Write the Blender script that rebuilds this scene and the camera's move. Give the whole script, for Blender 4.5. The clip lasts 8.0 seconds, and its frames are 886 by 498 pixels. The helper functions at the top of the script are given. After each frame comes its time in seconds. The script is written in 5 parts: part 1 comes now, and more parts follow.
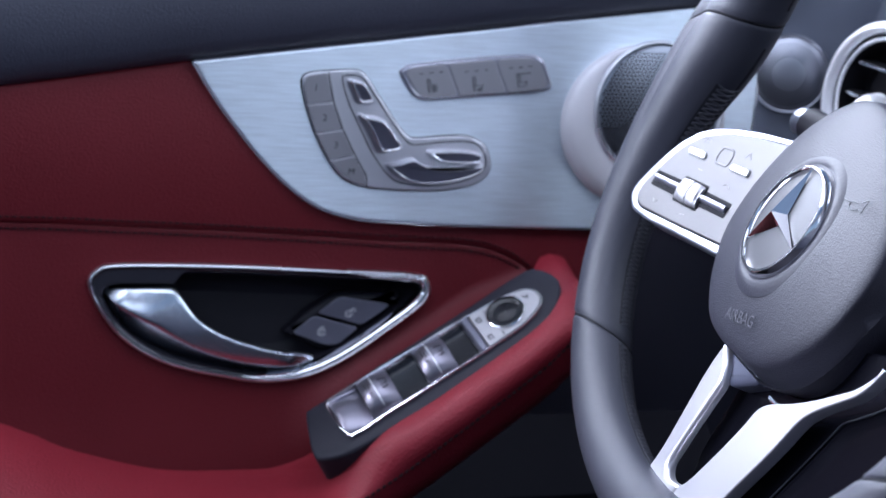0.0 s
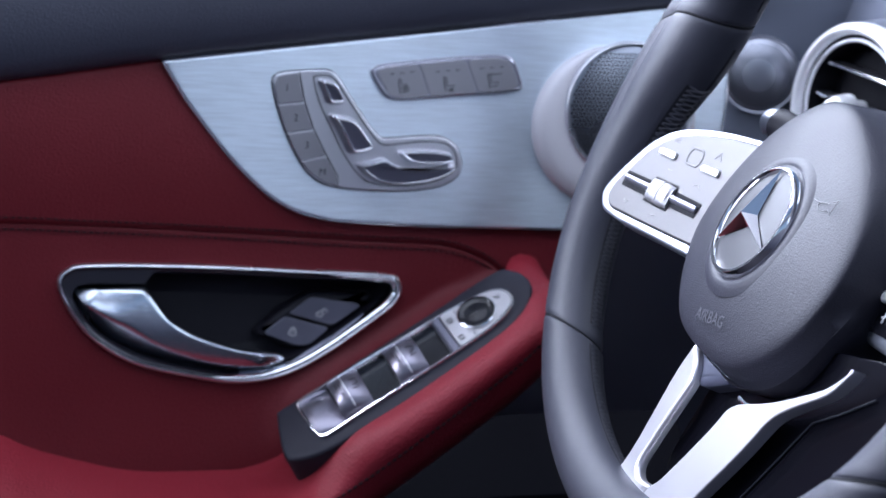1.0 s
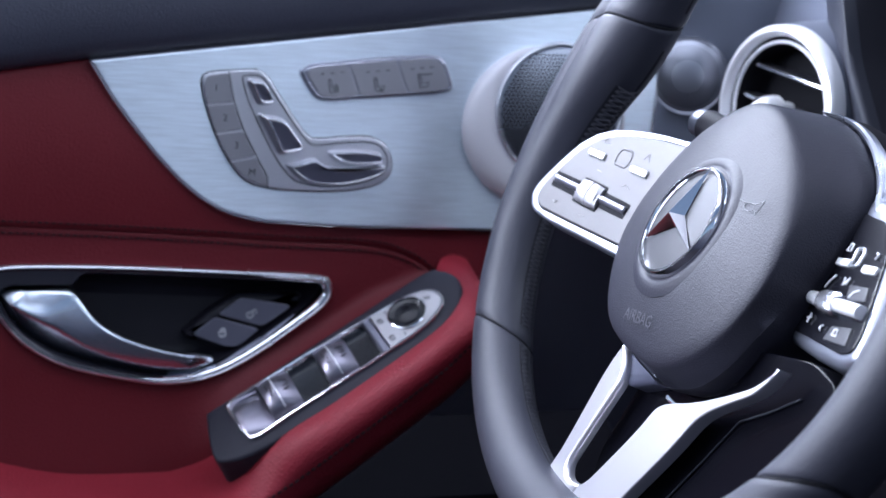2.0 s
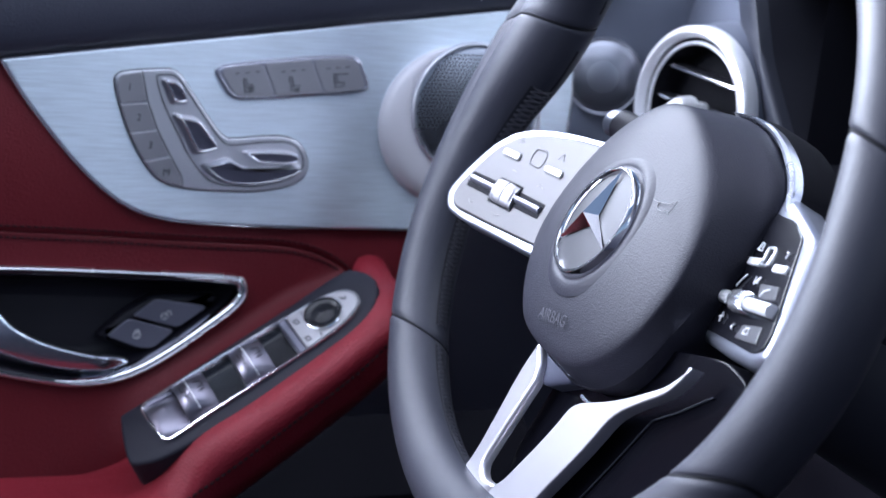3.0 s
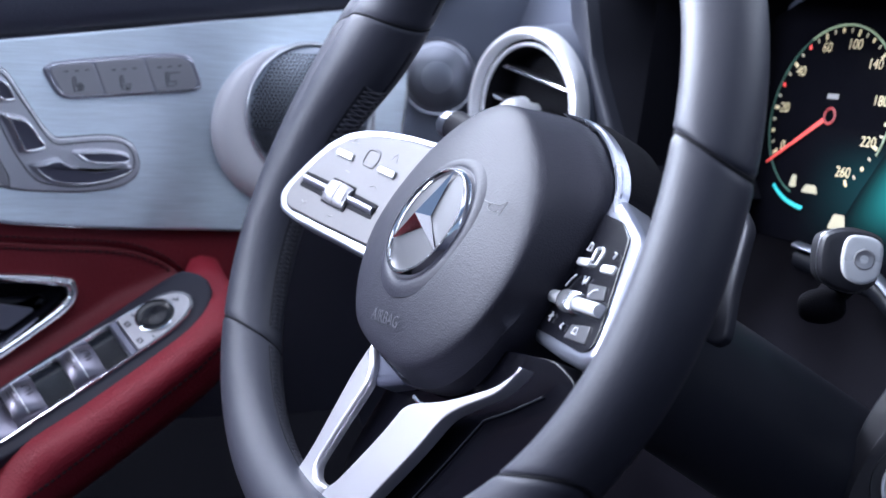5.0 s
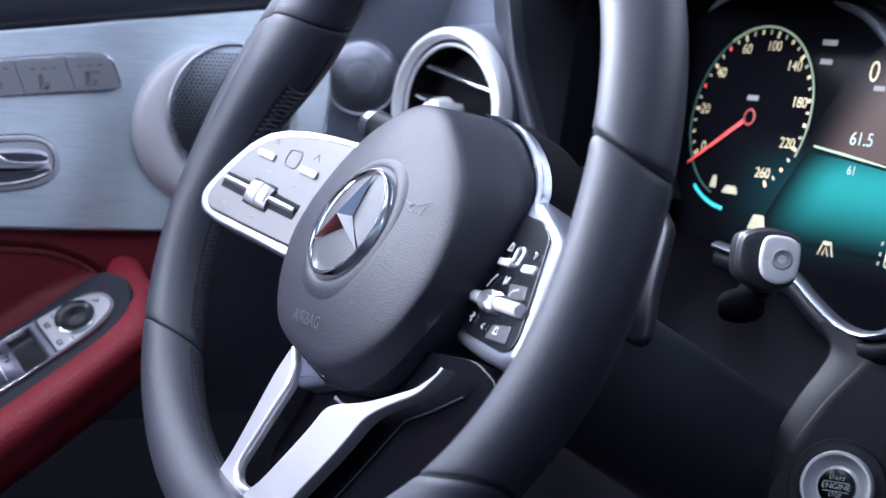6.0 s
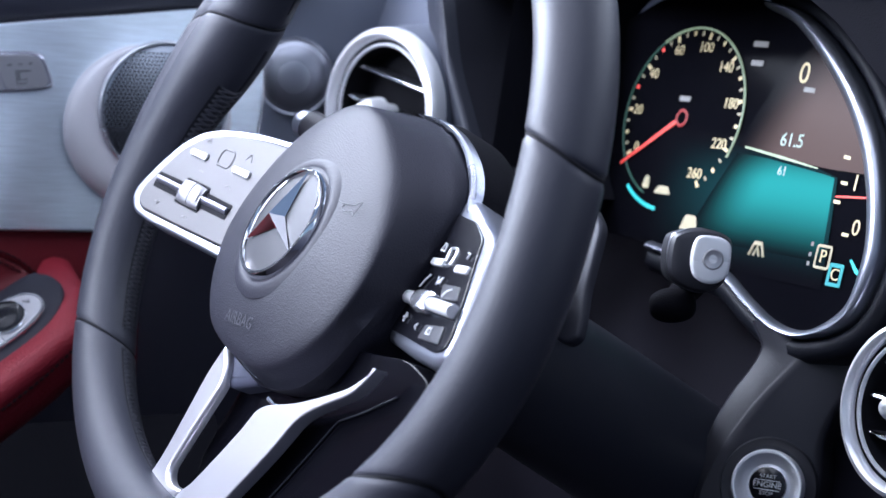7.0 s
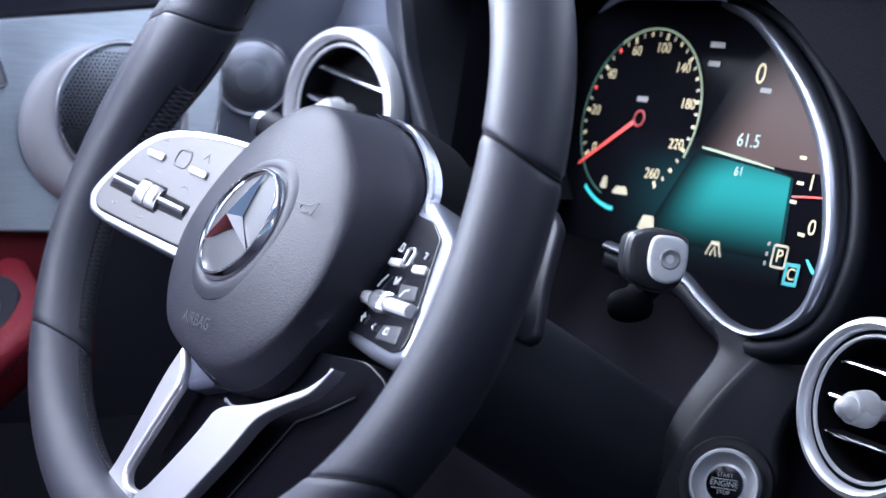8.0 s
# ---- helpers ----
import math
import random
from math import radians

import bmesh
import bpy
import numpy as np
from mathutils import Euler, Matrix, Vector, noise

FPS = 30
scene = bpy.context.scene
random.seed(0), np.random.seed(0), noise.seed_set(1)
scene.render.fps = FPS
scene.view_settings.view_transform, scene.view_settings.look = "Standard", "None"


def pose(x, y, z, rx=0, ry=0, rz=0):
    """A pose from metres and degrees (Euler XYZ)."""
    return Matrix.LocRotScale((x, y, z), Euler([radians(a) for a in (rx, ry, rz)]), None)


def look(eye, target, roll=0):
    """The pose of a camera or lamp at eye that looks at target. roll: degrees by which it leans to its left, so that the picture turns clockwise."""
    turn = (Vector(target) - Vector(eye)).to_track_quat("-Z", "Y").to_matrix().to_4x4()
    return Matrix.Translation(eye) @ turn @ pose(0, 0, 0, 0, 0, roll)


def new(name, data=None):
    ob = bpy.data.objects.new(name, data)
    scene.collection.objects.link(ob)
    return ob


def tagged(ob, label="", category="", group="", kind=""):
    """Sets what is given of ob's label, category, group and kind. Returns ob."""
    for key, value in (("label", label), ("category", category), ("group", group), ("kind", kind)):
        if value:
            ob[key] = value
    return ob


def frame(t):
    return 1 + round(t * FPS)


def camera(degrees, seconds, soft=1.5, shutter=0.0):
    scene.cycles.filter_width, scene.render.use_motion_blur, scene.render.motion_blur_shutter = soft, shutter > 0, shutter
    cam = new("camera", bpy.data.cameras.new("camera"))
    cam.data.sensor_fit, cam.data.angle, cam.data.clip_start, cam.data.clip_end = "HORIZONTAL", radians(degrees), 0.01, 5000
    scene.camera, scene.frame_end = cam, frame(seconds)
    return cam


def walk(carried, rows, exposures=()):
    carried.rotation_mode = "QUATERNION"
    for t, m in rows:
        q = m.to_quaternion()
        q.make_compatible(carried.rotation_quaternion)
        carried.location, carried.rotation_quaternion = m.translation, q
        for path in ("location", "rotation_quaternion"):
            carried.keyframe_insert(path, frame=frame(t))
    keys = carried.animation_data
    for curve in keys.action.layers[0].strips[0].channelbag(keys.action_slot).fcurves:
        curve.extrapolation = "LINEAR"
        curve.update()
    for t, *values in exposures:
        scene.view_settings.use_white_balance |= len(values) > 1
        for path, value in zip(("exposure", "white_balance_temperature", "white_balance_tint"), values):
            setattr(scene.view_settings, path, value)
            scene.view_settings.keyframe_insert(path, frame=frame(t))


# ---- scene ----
cam = camera(29.792, 8.0, soft=1.5)
cam.data.dof.use_dof, cam.data.dof.focus_distance, cam.data.dof.aperture_fstop = True, 0.71, 12.5
# seconds, eye, heading to the left of straight ahead, look down, lean
ROWS = [
    (0, 0.6316, -0.3266, 0.0723, 74.228, 7.354, 1.958),
    (0.5, 0.6317, -0.3263, 0.0724, 74.022, 7.351, 1.987),
    (1, 0.6316, -0.3259, 0.0725, 73.270, 7.324, 2.078),
    (1.5, 0.6317, -0.3249, 0.0725, 72.249, 7.281, 2.189),
    (3, 0.6317, -0.3209, 0.0727, 68.256, 7.117, 2.501),
    (3.5, 0.6315, -0.3199, 0.0732, 66.957, 7.092, 2.605),
    (4, 0.6317, -0.3184, 0.0732, 65.587, 7.015, 2.727),
    (4.5, 0.6319, -0.3176, 0.0734, 64.180, 6.957, 2.850),
    (6, 0.6326, -0.3140, 0.0736, 60.283, 6.750, 3.224),
    (6.5, 0.6327, -0.3135, 0.0736, 59.190, 6.680, 3.324),
    (7, 0.6330, -0.3125, 0.0736, 58.095, 6.614, 3.436),
    (7.5, 0.6331, -0.3123, 0.0736, 57.148, 6.557, 3.506),
    (8, 0.6332, -0.3117, 0.0734, 56.704, 6.506, 3.529),
]
walk(cam, [(t, pose(x, y, z, 90 - down, 0, left) @ pose(0, 0, 0, 0, 0, lean)) for t, x, y, z, left, down, lean in ROWS],
     exposures=[(0.0, 0.30), (8.0, 0.22)])

# ---- world and light ----
world = bpy.data.worlds.new("sky")
scene.world = world
world.use_nodes = True
wn = world.node_tree
sky = wn.nodes.new("ShaderNodeTexSky")
sky.sky_type, sky.sun_disc = "NISHITA", False
sky.sun_elevation, sky.sun_rotation = radians(50), radians(200)
wn.links.new(sky.outputs[0], wn.nodes["Background"].inputs[0])
wn.nodes["Background"].inputs[1].default_value = 0.12


def window_lamp(name, eye, target, w, h, power, color):
    """A lamp that stands in for the sky in a window's opening."""
    lamp = bpy.data.lights.new(name, "AREA")
    lamp.shape, lamp.size, lamp.size_y = "RECTANGLE", w, h
    lamp.energy, lamp.color = power, color
    ob = new(name, lamp)
    ob.matrix_world = look(eye, target)
    return ob


TINT = (0.74, 0.815, 1.0)
# unseen lamp added overhead to brighten surfaces that face up
window_lamp("overhead_fill_light", (0.13, -0.30, 0.645), (0.13, -0.29, 0.0), 0.62, 0.80, 4.0, TINT)
window_lamp("driver_window_light", (-0.50, -0.26, 0.39), (0.25, -0.10, 0.05), 1.0, 0.40, 36.0, TINT)
window_lamp("rear_quarter_light", (-0.48, -1.30, 0.35), (0.0, 0.0, -0.02), 0.50, 0.26, 20.0, TINT)
window_lamp("passenger_window_light", (1.14, 0.42, 0.45), (-0.3, 0.05, 0.0), 0.8, 0.40, 2.0, TINT)
window_lamp("windscreen_light", (0.10, 0.62, 0.56), (-0.05, -0.2, 0.0), 0.9, 0.40, 5.5, TINT)
window_lamp("rear_window_light", (0.35, -1.80, 0.52), (0.1, 0.2, 0.0), 1.1, 0.30, 2.5, TINT)


# ---- materials ----
def material(name, color, rough=0.5, metal=0.0, grain=0.0, grain_size=400.0, vary=0.12, vary_size=18.0, stretch=(1, 1, 1), coat=0.0, emit=0.0, voronoi=False, rough_vary=0.08, streak=0.0, spec=0.5, across=0.0):
    """A surface with fine relief, a slow change of colour and uneven gloss."""
    m = bpy.data.materials.new(name)
    m.use_nodes = True
    nt = m.node_tree
    b = nt.nodes["Principled BSDF"]
    b.inputs["Roughness"].default_value, b.inputs["Metallic"].default_value = rough, metal
    b.inputs["Coat Weight"].default_value = coat
    b.inputs["Specular IOR Level"].default_value = spec
    b.inputs["Coat Roughness"].default_value = 0.1
    tc = nt.nodes.new("ShaderNodeTexCoord")
    mp = nt.nodes.new("ShaderNodeMapping")
    mp.inputs["Scale"].default_value = stretch
    nt.links.new(tc.outputs["Object"], mp.inputs[0])
    big = nt.nodes.new("ShaderNodeTexNoise")
    big.inputs["Scale"].default_value, big.inputs["Detail"].default_value = vary_size, 4
    nt.links.new(tc.outputs["Object"], big.inputs[0])
    mix = nt.nodes.new("ShaderNodeMix")
    mix.data_type = "RGBA"
    mix.inputs["A"].default_value = (*[c * (1 - vary) for c in color], 1)
    mix.inputs["B"].default_value = (*[min(1, c * (1 + vary)) for c in color], 1)
    nt.links.new(big.outputs[0], mix.inputs["Factor"])
    tone = mix.outputs["Result"]
    rr = nt.nodes.new("ShaderNodeMapRange")
    rr.inputs["To Min"].default_value, rr.inputs["To Max"].default_value = max(0.02, rough - rough_vary), min(1, rough + rough_vary)
    fine = nt.nodes.new("ShaderNodeTexVoronoi" if voronoi else "ShaderNodeTexNoise")
    fine.inputs["Scale"].default_value = grain_size
    nt.links.new(mp.outputs[0], fine.inputs["Vector"])
    nt.links.new(fine.outputs[0] if stretch != (1, 1, 1) else big.outputs[0], rr.inputs[0])
    nt.links.new(rr.outputs[0], b.inputs["Roughness"])
    if streak:
        gain = nt.nodes.new("ShaderNodeMapRange")
        gain.inputs["From Min"].default_value, gain.inputs["From Max"].default_value = 0.3, 0.7
        gain.inputs["To Min"].default_value, gain.inputs["To Max"].default_value = 1 - streak, 1 + streak
        mul = nt.nodes.new("ShaderNodeVectorMath")
        mul.operation = "SCALE"
        nt.links.new(fine.outputs[0], gain.inputs[0])
        nt.links.new(tone, mul.inputs[0])
        nt.links.new(gain.outputs[0], mul.inputs["Scale"])
        tone = mul.outputs[0]
    nt.links.new(tone, b.inputs["Base Color"])
    if grain:
        bump = nt.nodes.new("ShaderNodeBump")
        bump.inputs["Strength"].default_value, bump.inputs["Distance"].default_value = grain, 0.0006
        nt.links.new(fine.outputs[0], bump.inputs["Height"])
        nt.links.new(bump.outputs[0], b.inputs["Normal"])
    if across:
        b.inputs["Anisotropic"].default_value = across
        way = nt.nodes.new("ShaderNodeCombineXYZ")
        way.inputs[2].default_value = 1.0
        nt.links.new(way.outputs[0], b.inputs["Tangent"])
    if emit:
        b.inputs["Emission Color"].default_value = (*color, 1)
        b.inputs["Emission Strength"].default_value = emit
    return m


# red leather of the upright door panels, their shade put into the colour
RED_SHADED = material("red_leather_shaded", (0.118, 0.0085, 0.0140), 0.52, grain=0.30, grain_size=900, voronoi=True, spec=0.24)
BEZEL_DARK = material("dark_bezel_metal", (0.030, 0.030, 0.040), 0.24, 0.3, vary=0.05)
RECESS = material("satin_black_recess", (0.012, 0.011, 0.017), 0.45, grain=0.06, grain_size=1600, spec=0.25)
POD_BLACK = material("matt_black_panel", (0.021, 0.020, 0.029), 0.5, grain=0.12, grain_size=1600, spec=0.2)
RING_CHROME = material("satin_chrome_ring", (0.92, 0.92, 0.96), 0.30, 0.45, vary=0.04)
BEZEL_BLUE = material("dark_blue_gloss", (0.008, 0.009, 0.014), 0.5, spec=0.16)
# same red for the armrest, brightened in colour for light from above
RED_LIT = material("red_leather_lit", (0.228, 0.0145, 0.026), 0.48, grain=0.45, grain_size=720, voronoi=True, spec=0.30)
RED_THREAD = material("dark_red_thread", (0.014, 0.003, 0.005), 0.7, grain=0.4, grain_size=2500, spec=0.2)
BLUE_TRIM = material("dark_blue_leather", (0.033, 0.035, 0.055), 0.5, grain=0.30, grain_size=1000, voronoi=True)
BRUSHED = material("brushed_aluminium", (0.72, 0.80, 0.88), 0.42, 1.0, across=0.8, grain=0.05, grain_size=160, stretch=(0.35, 12, 12), vary=0.05, vary_size=30, rough_vary=0.07, streak=0.10)
SATIN = material("satin_chrome", (0.72, 0.73, 0.78), 0.28, 1.0, grain=0.03, grain_size=900, vary=0.06)
MATTE_SILVER = material("matte_silver", (0.64, 0.64, 0.68), 0.34, 1.0, grain=0.05, grain_size=1500, vary=0.06)
CHROME = material("chrome", (0.84, 0.84, 0.87), 0.12, 1.0, vary=0.04, rough_vary=0.03)
BUTTON_GREY = material("silver_grey_button", (0.28, 0.275, 0.30), 0.42, 0.6, grain=0.05, grain_size=1800, vary=0.05)
DARK_CHROME = material("dark_glossy_switch", (0.20, 0.20, 0.25), 0.32, 0.7, vary=0.1)
BLACK_PLASTIC = material("soft_black_plastic", (0.018, 0.018, 0.024), 0.45, grain=0.12, grain_size=1600)
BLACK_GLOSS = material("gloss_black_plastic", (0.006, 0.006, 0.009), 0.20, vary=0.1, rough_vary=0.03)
VOID_BLACK = material("deep_black_plastic", (0.008, 0.008, 0.011), 0.8, vary=0.2, spec=0.15)
RIM_LEATHER = material("charcoal_leather", (0.030, 0.031, 0.044), 0.50, grain=0.16, grain_size=1500, voronoi=True, vary=0.10, spec=0.33)
# dark leather of the stitched channel, also laid on as the rim's shade
STITCH_SHADE = material("stitch_and_shade_leather", (0.012, 0.012, 0.017), 0.55, grain=0.3, grain_size=1400, voronoi=True, spec=0.2)
PAD_LEATHER = material("grained_charcoal_vinyl", (0.017, 0.017, 0.026), 0.50, grain=0.22, grain_size=1350, voronoi=True, vary=0.08, spec=0.20)
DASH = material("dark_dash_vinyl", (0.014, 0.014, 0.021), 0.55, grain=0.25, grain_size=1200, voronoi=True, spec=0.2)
CARPET = material("black_carpet", (0.020, 0.018, 0.026), 0.95, grain=0.8, grain_size=1500, vary=0.3)
HEADLINER = material("grey_headliner_cloth", (0.36, 0.36, 0.38), 0.9, grain=0.4, grain_size=1500)
MARK = material("dark_print", (0.03, 0.03, 0.035), 0.6)
MARK_FAINT = material("faint_pale_print", (0.150, 0.145, 0.150), 0.5, spec=0.3)
MARK_WHITE = material("white_print", (0.62, 0.62, 0.64), 0.5)
GRILLE = material("dark_speaker_metal", (0.34, 0.36, 0.41), 0.28, 0.95, vary=0.1)
GRILLE_DARK = material("dark_tweeter_metal", (0.33, 0.34, 0.39), 0.36, 0.85, vary=0.1)
CORNER_GREY = material("blue_grey_corner_trim", (0.098, 0.108, 0.142), 0.50, grain=0.08, grain_size=1500, spec=0.3)
SATIN_DARK = material("dark_silver_switch", (0.24, 0.225, 0.27), 0.30, 0.85, vary=0.06)
BUTTON_LIGHT = material("pale_silver_plate", (0.44, 0.43, 0.45), 0.4, 0.6, grain=0.04, grain_size=1800, vary=0.04)
SPOKE_SILVER = material("bright_satin_silver", (0.63, 0.62, 0.665), 0.33, 0.75, grain=0.03, grain_size=1500, vary=0.04)
ARC_STEEL = material("blue_grey_satin_metal", (0.33, 0.35, 0.41), 0.30, 0.85, vary=0.04)
# the spokes' silver in a darker tone, for trim that catches less light
SHADED_SILVER = material("shaded_silver_trim", (0.27, 0.285, 0.345), 0.30, 0.75, vary=0.04)
ROLLER = material("grey_silver_roller", (0.20, 0.195, 0.215), 0.40, 0.4, vary=0.04)
SWITCH_FACE = material("dark_satin_switch_face", (0.07, 0.07, 0.10), 0.34, 0.6, vary=0.06)
FLARE = material("pale_speaker_flare", (0.68, 0.655, 0.69), 0.50, 0.25, grain=0.03, grain_size=1500, vary=0.05)
LEVER_SATIN = material("satin_silver_lever", (0.54, 0.58, 0.65), 0.26, 1.0, grain=0.03, grain_size=900, vary=0.05)
THREAD_GREY = material("grey_thread", (0.075, 0.075, 0.090), 0.6, grain=0.3, grain_size=2500, spec=0.2)
PAD_SMOOTH = material("smooth_charcoal_vinyl", (0.020, 0.020, 0.030), 0.50, grain=0.12, grain_size=800, voronoi=True, spec=0.20)
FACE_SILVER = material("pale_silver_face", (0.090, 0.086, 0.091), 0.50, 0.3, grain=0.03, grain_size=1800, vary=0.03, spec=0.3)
KNEE = material("black_knee_vinyl", (0.014, 0.013, 0.020), 0.7, grain=0.2, grain_size=1200, voronoi=True, spec=0.1)
COWL = material("dark_blue_grey_cowl", (0.028, 0.030, 0.041), 0.50, grain=0.1, grain_size=1500, spec=0.22)
# darker copy of the dash vinyl, with shade put into its colour
DASH_SHADED = material("shaded_dash_vinyl", (0.0060, 0.0060, 0.0088), 0.75, grain=0.15, grain_size=1200, voronoi=True, spec=0.04)
PIANO = material("piano_black_plastic", (0.003, 0.003, 0.005), 0.18, spec=0.10, rough_vary=0.03)
EMBLEM_GREY = material("satin_grey_dish", (0.028, 0.028, 0.034), 0.5, 0.2, vary=0.04, spec=0.3)
BRIGHT_PLASTIC = material("bright_silver_plastic", (0.82, 0.82, 0.84), 0.28, 0.15, vary=0.03)
DARK_KEY = material("dark_grey_key", (0.028, 0.028, 0.036), 0.38)
SHOULDER = material("blue_grey_shoulder", (0.065, 0.070, 0.105), 0.35, 0.4)
PADDLE = material("dark_paddle_plastic", (0.017, 0.018, 0.027), 0.5, 0.1, spec=0.22)
WEDGE = material("dark_grey_console", (0.025, 0.025, 0.033), 0.45, grain=0.1, grain_size=1600, spec=0.3)
HOOD = material("black_hood_vinyl", (0.014, 0.014, 0.020), 0.7, grain=0.25, grain_size=1200, voronoi=True, spec=0.15)
SCREEN_BLACK = material("black_display_glass", (0.004, 0.004, 0.006), 0.12, vary=0.1, rough_vary=0.02, spec=0.01)
G_CREAM = material("cream_glow", (0.72, 0.60, 0.34), 0.5, emit=0.20)
G_PALE = material("pale_glow", (0.42, 0.56, 0.50), 0.5, emit=0.10)
G_DIM = material("dim_cream_glow", (0.50, 0.45, 0.30), 0.5, emit=0.15)
G_FAINT = material("faint_glow", (0.20, 0.20, 0.20), 0.5, emit=0.35)
G_RED = material("red_glow", (0.75, 0.06, 0.05), 0.5, emit=0.7)
G_RED_DIM = material("dim_red_glow", (0.30, 0.02, 0.02), 0.5, emit=0.5)
G_GREEN = material("green_glow", (0.34, 0.44, 0.28), 0.5, emit=0.22)
G_GREEN_DIM = material("dim_green_glow", (0.05, 0.15, 0.11), 0.5, emit=0.12)
G_TEAL = material("turquoise_glow", (0.02, 0.50, 0.52), 0.5, emit=0.5)
G_TEAL_DIM = material("dim_turquoise_glow_sign", (0.02, 0.36, 0.38), 0.5, emit=0.22)




def field(name, color, gain, ramps):
    """A glowing part of a screen; each ramp (x share, y share, zero, full) fades it along one way."""
    m = bpy.data.materials.new(name)
    m.use_nodes = True
    nt = m.node_tree
    b = nt.nodes["Principled BSDF"]
    b.inputs["Base Color"].default_value = (0.004, 0.004, 0.006, 1)
    b.inputs["Roughness"].default_value = 0.2
    b.inputs["Specular IOR Level"].default_value = 0.02
    tc = nt.nodes.new("ShaderNodeTexCoord")
    level = None
    for u, v, zero, full in ramps:
        dot = nt.nodes.new("ShaderNodeVectorMath")
        dot.operation = "DOT_PRODUCT"
        dot.inputs[1].default_value = (u, v, 0)
        nt.links.new(tc.outputs["Object"], dot.inputs[0])
        r = nt.nodes.new("ShaderNodeMapRange")
        r.interpolation_type = "SMOOTHSTEP"
        r.inputs["From Min"].default_value, r.inputs["From Max"].default_value = zero, full
        nt.links.new(dot.outputs["Value"], r.inputs[0])
        mul = nt.nodes.new("ShaderNodeMath")
        mul.operation = "MULTIPLY"
        nt.links.new(r.outputs[0], mul.inputs[0])
        mul.inputs[1].default_value = gain
        if level:
            nt.links.new(level, mul.inputs[1])
        level = mul.outputs[0]
    b.inputs["Emission Color"].default_value = (*color, 1)
    nt.links.new(level, b.inputs["Emission Strength"])
    return m


G_FIELD = field("turquoise_field_glow", (0.03, 0.50, 0.56), 0.90, ((0, 1, -0.066, -0.030), (0, 1, -0.008, -0.030), (0.88, -0.48, -0.0050, 0.0300)))
G_HAZE = field("dim_turquoise_glow", (0.02, 0.20, 0.25), 0.30, ((0, 1, -0.076, -0.036), (0, 1, -0.008, -0.036), (1, 0, -0.074, 0.006)))
G_WARM = field("warm_field_glow", (0.28, 0.205, 0.215), 0.62, ((0.87, -0.49, -0.0040, 0.0300), (0, 1, 0.052, 0.004)))
EMBOSS = material("embossed_vinyl", (0.050, 0.050, 0.062), 0.45, spec=0.35)


# ---- builders ----
def frame_of(origin, u, v):
    """A pose whose x runs along u, whose y lies towards v and whose z faces out."""
    u = Vector(u).normalized()
    w = u.cross(Vector(v)).normalized()
    v = w.cross(u)
    m = Matrix((u, v, w)).transposed().to_4x4()
    m.translation = origin
    return m


WORLD = {}


def thing(name, m, label, category, group="", kind=""):
    ob = tagged(new(name), label, category, group, kind)
    ob.empty_display_size = 0.02
    ob.matrix_basis = m
    WORLD[ob] = m.copy()
    return ob


def part(name, bm, mat, parent=None, label="", m=None, sharp=38, smooth=True):
    """Links a bmesh as one mesh object under a thing or a part; m is its pose in the world."""
    me = bpy.data.meshes.new(name)
    bmesh.ops.remove_doubles(bm, verts=bm.verts, dist=1e-6)
    bmesh.ops.recalc_face_normals(bm, faces=bm.faces)
    bm.to_mesh(me)
    bm.free()
    me.materials.append(mat)
    if smooth:
        me.polygons.foreach_set("use_smooth", [True] * len(me.polygons))
        me.set_sharp_from_angle(angle=radians(sharp))
    ob = new(name, me)
    if parent:
        ob.parent = parent
        m = m if m is not None else WORLD[parent]
        ob.matrix_basis = WORLD[parent].inverted() @ m
    else:
        m = m if m is not None else Matrix()
        ob.matrix_basis = m
    WORLD[ob] = m.copy()
    if label:
        ob["label"] = label
    if name in ("symbol", "knob_ribs", "face_lines"):
        ob["kind"] = "stuff"
    return ob


def loft(loops, closed=True, cap0=False, cap1=False, ring=False):
    """Skin between loops of equal length."""
    bm = bmesh.new()
    rows = [[bm.verts.new(p) for p in lp] for lp in loops]
    n = len(rows[0])
    pairs = list(zip(rows, rows[1:])) + ([(rows[-1], rows[0])] if ring else [])
    for a, b in pairs:
        for i in range(n if closed else n - 1):
            j = (i + 1) % n
            bm.faces.new((a[i], a[j], b[j], b[i]))
    for cap, row in ((cap0, rows[0]), (cap1, rows[-1])):
        if cap:
            f = bm.faces.new(row)
            bmesh.ops.triangulate(bm, faces=[f])
    return bm


def spline(pts, n=64, closed=True):
    """Even points on a smooth curve through pts."""
    p = [Vector(q) for q in pts]
    k = len(p)
    dense = []
    for i in range(k if closed else k - 1):
        if closed:
            a, b, c, d = p[i - 1], p[i], p[(i + 1) % k], p[(i + 2) % k]
        else:
            a, b, c, d = p[max(i - 1, 0)], p[i], p[i + 1], p[min(i + 2, k - 1)]
        for s in range(16):
            t = s / 16
            dense.append(0.5 * ((2 * b) + (c - a) * t + (2 * a - 5 * b + 4 * c - d) * t * t + (3 * b - a - 3 * c + d) * t ** 3))
    dense.append(p[0] if closed else p[-1])
    return even(dense, n, closed)


def even(dense, n, closed=True):
    run = [0.0]
    for a, b in zip(dense, dense[1:]):
        run.append(run[-1] + (b - a).length)
    out, j = [], 0
    for i in range(n):
        s = run[-1] * i / (n if closed else n - 1)
        while j < len(run) - 2 and run[j + 1] < s:
            j += 1
        f = (s - run[j]) / max(run[j + 1] - run[j], 1e-12)
        out.append(dense[j].lerp(dense[j + 1], min(max(f, 0), 1)))
    return out


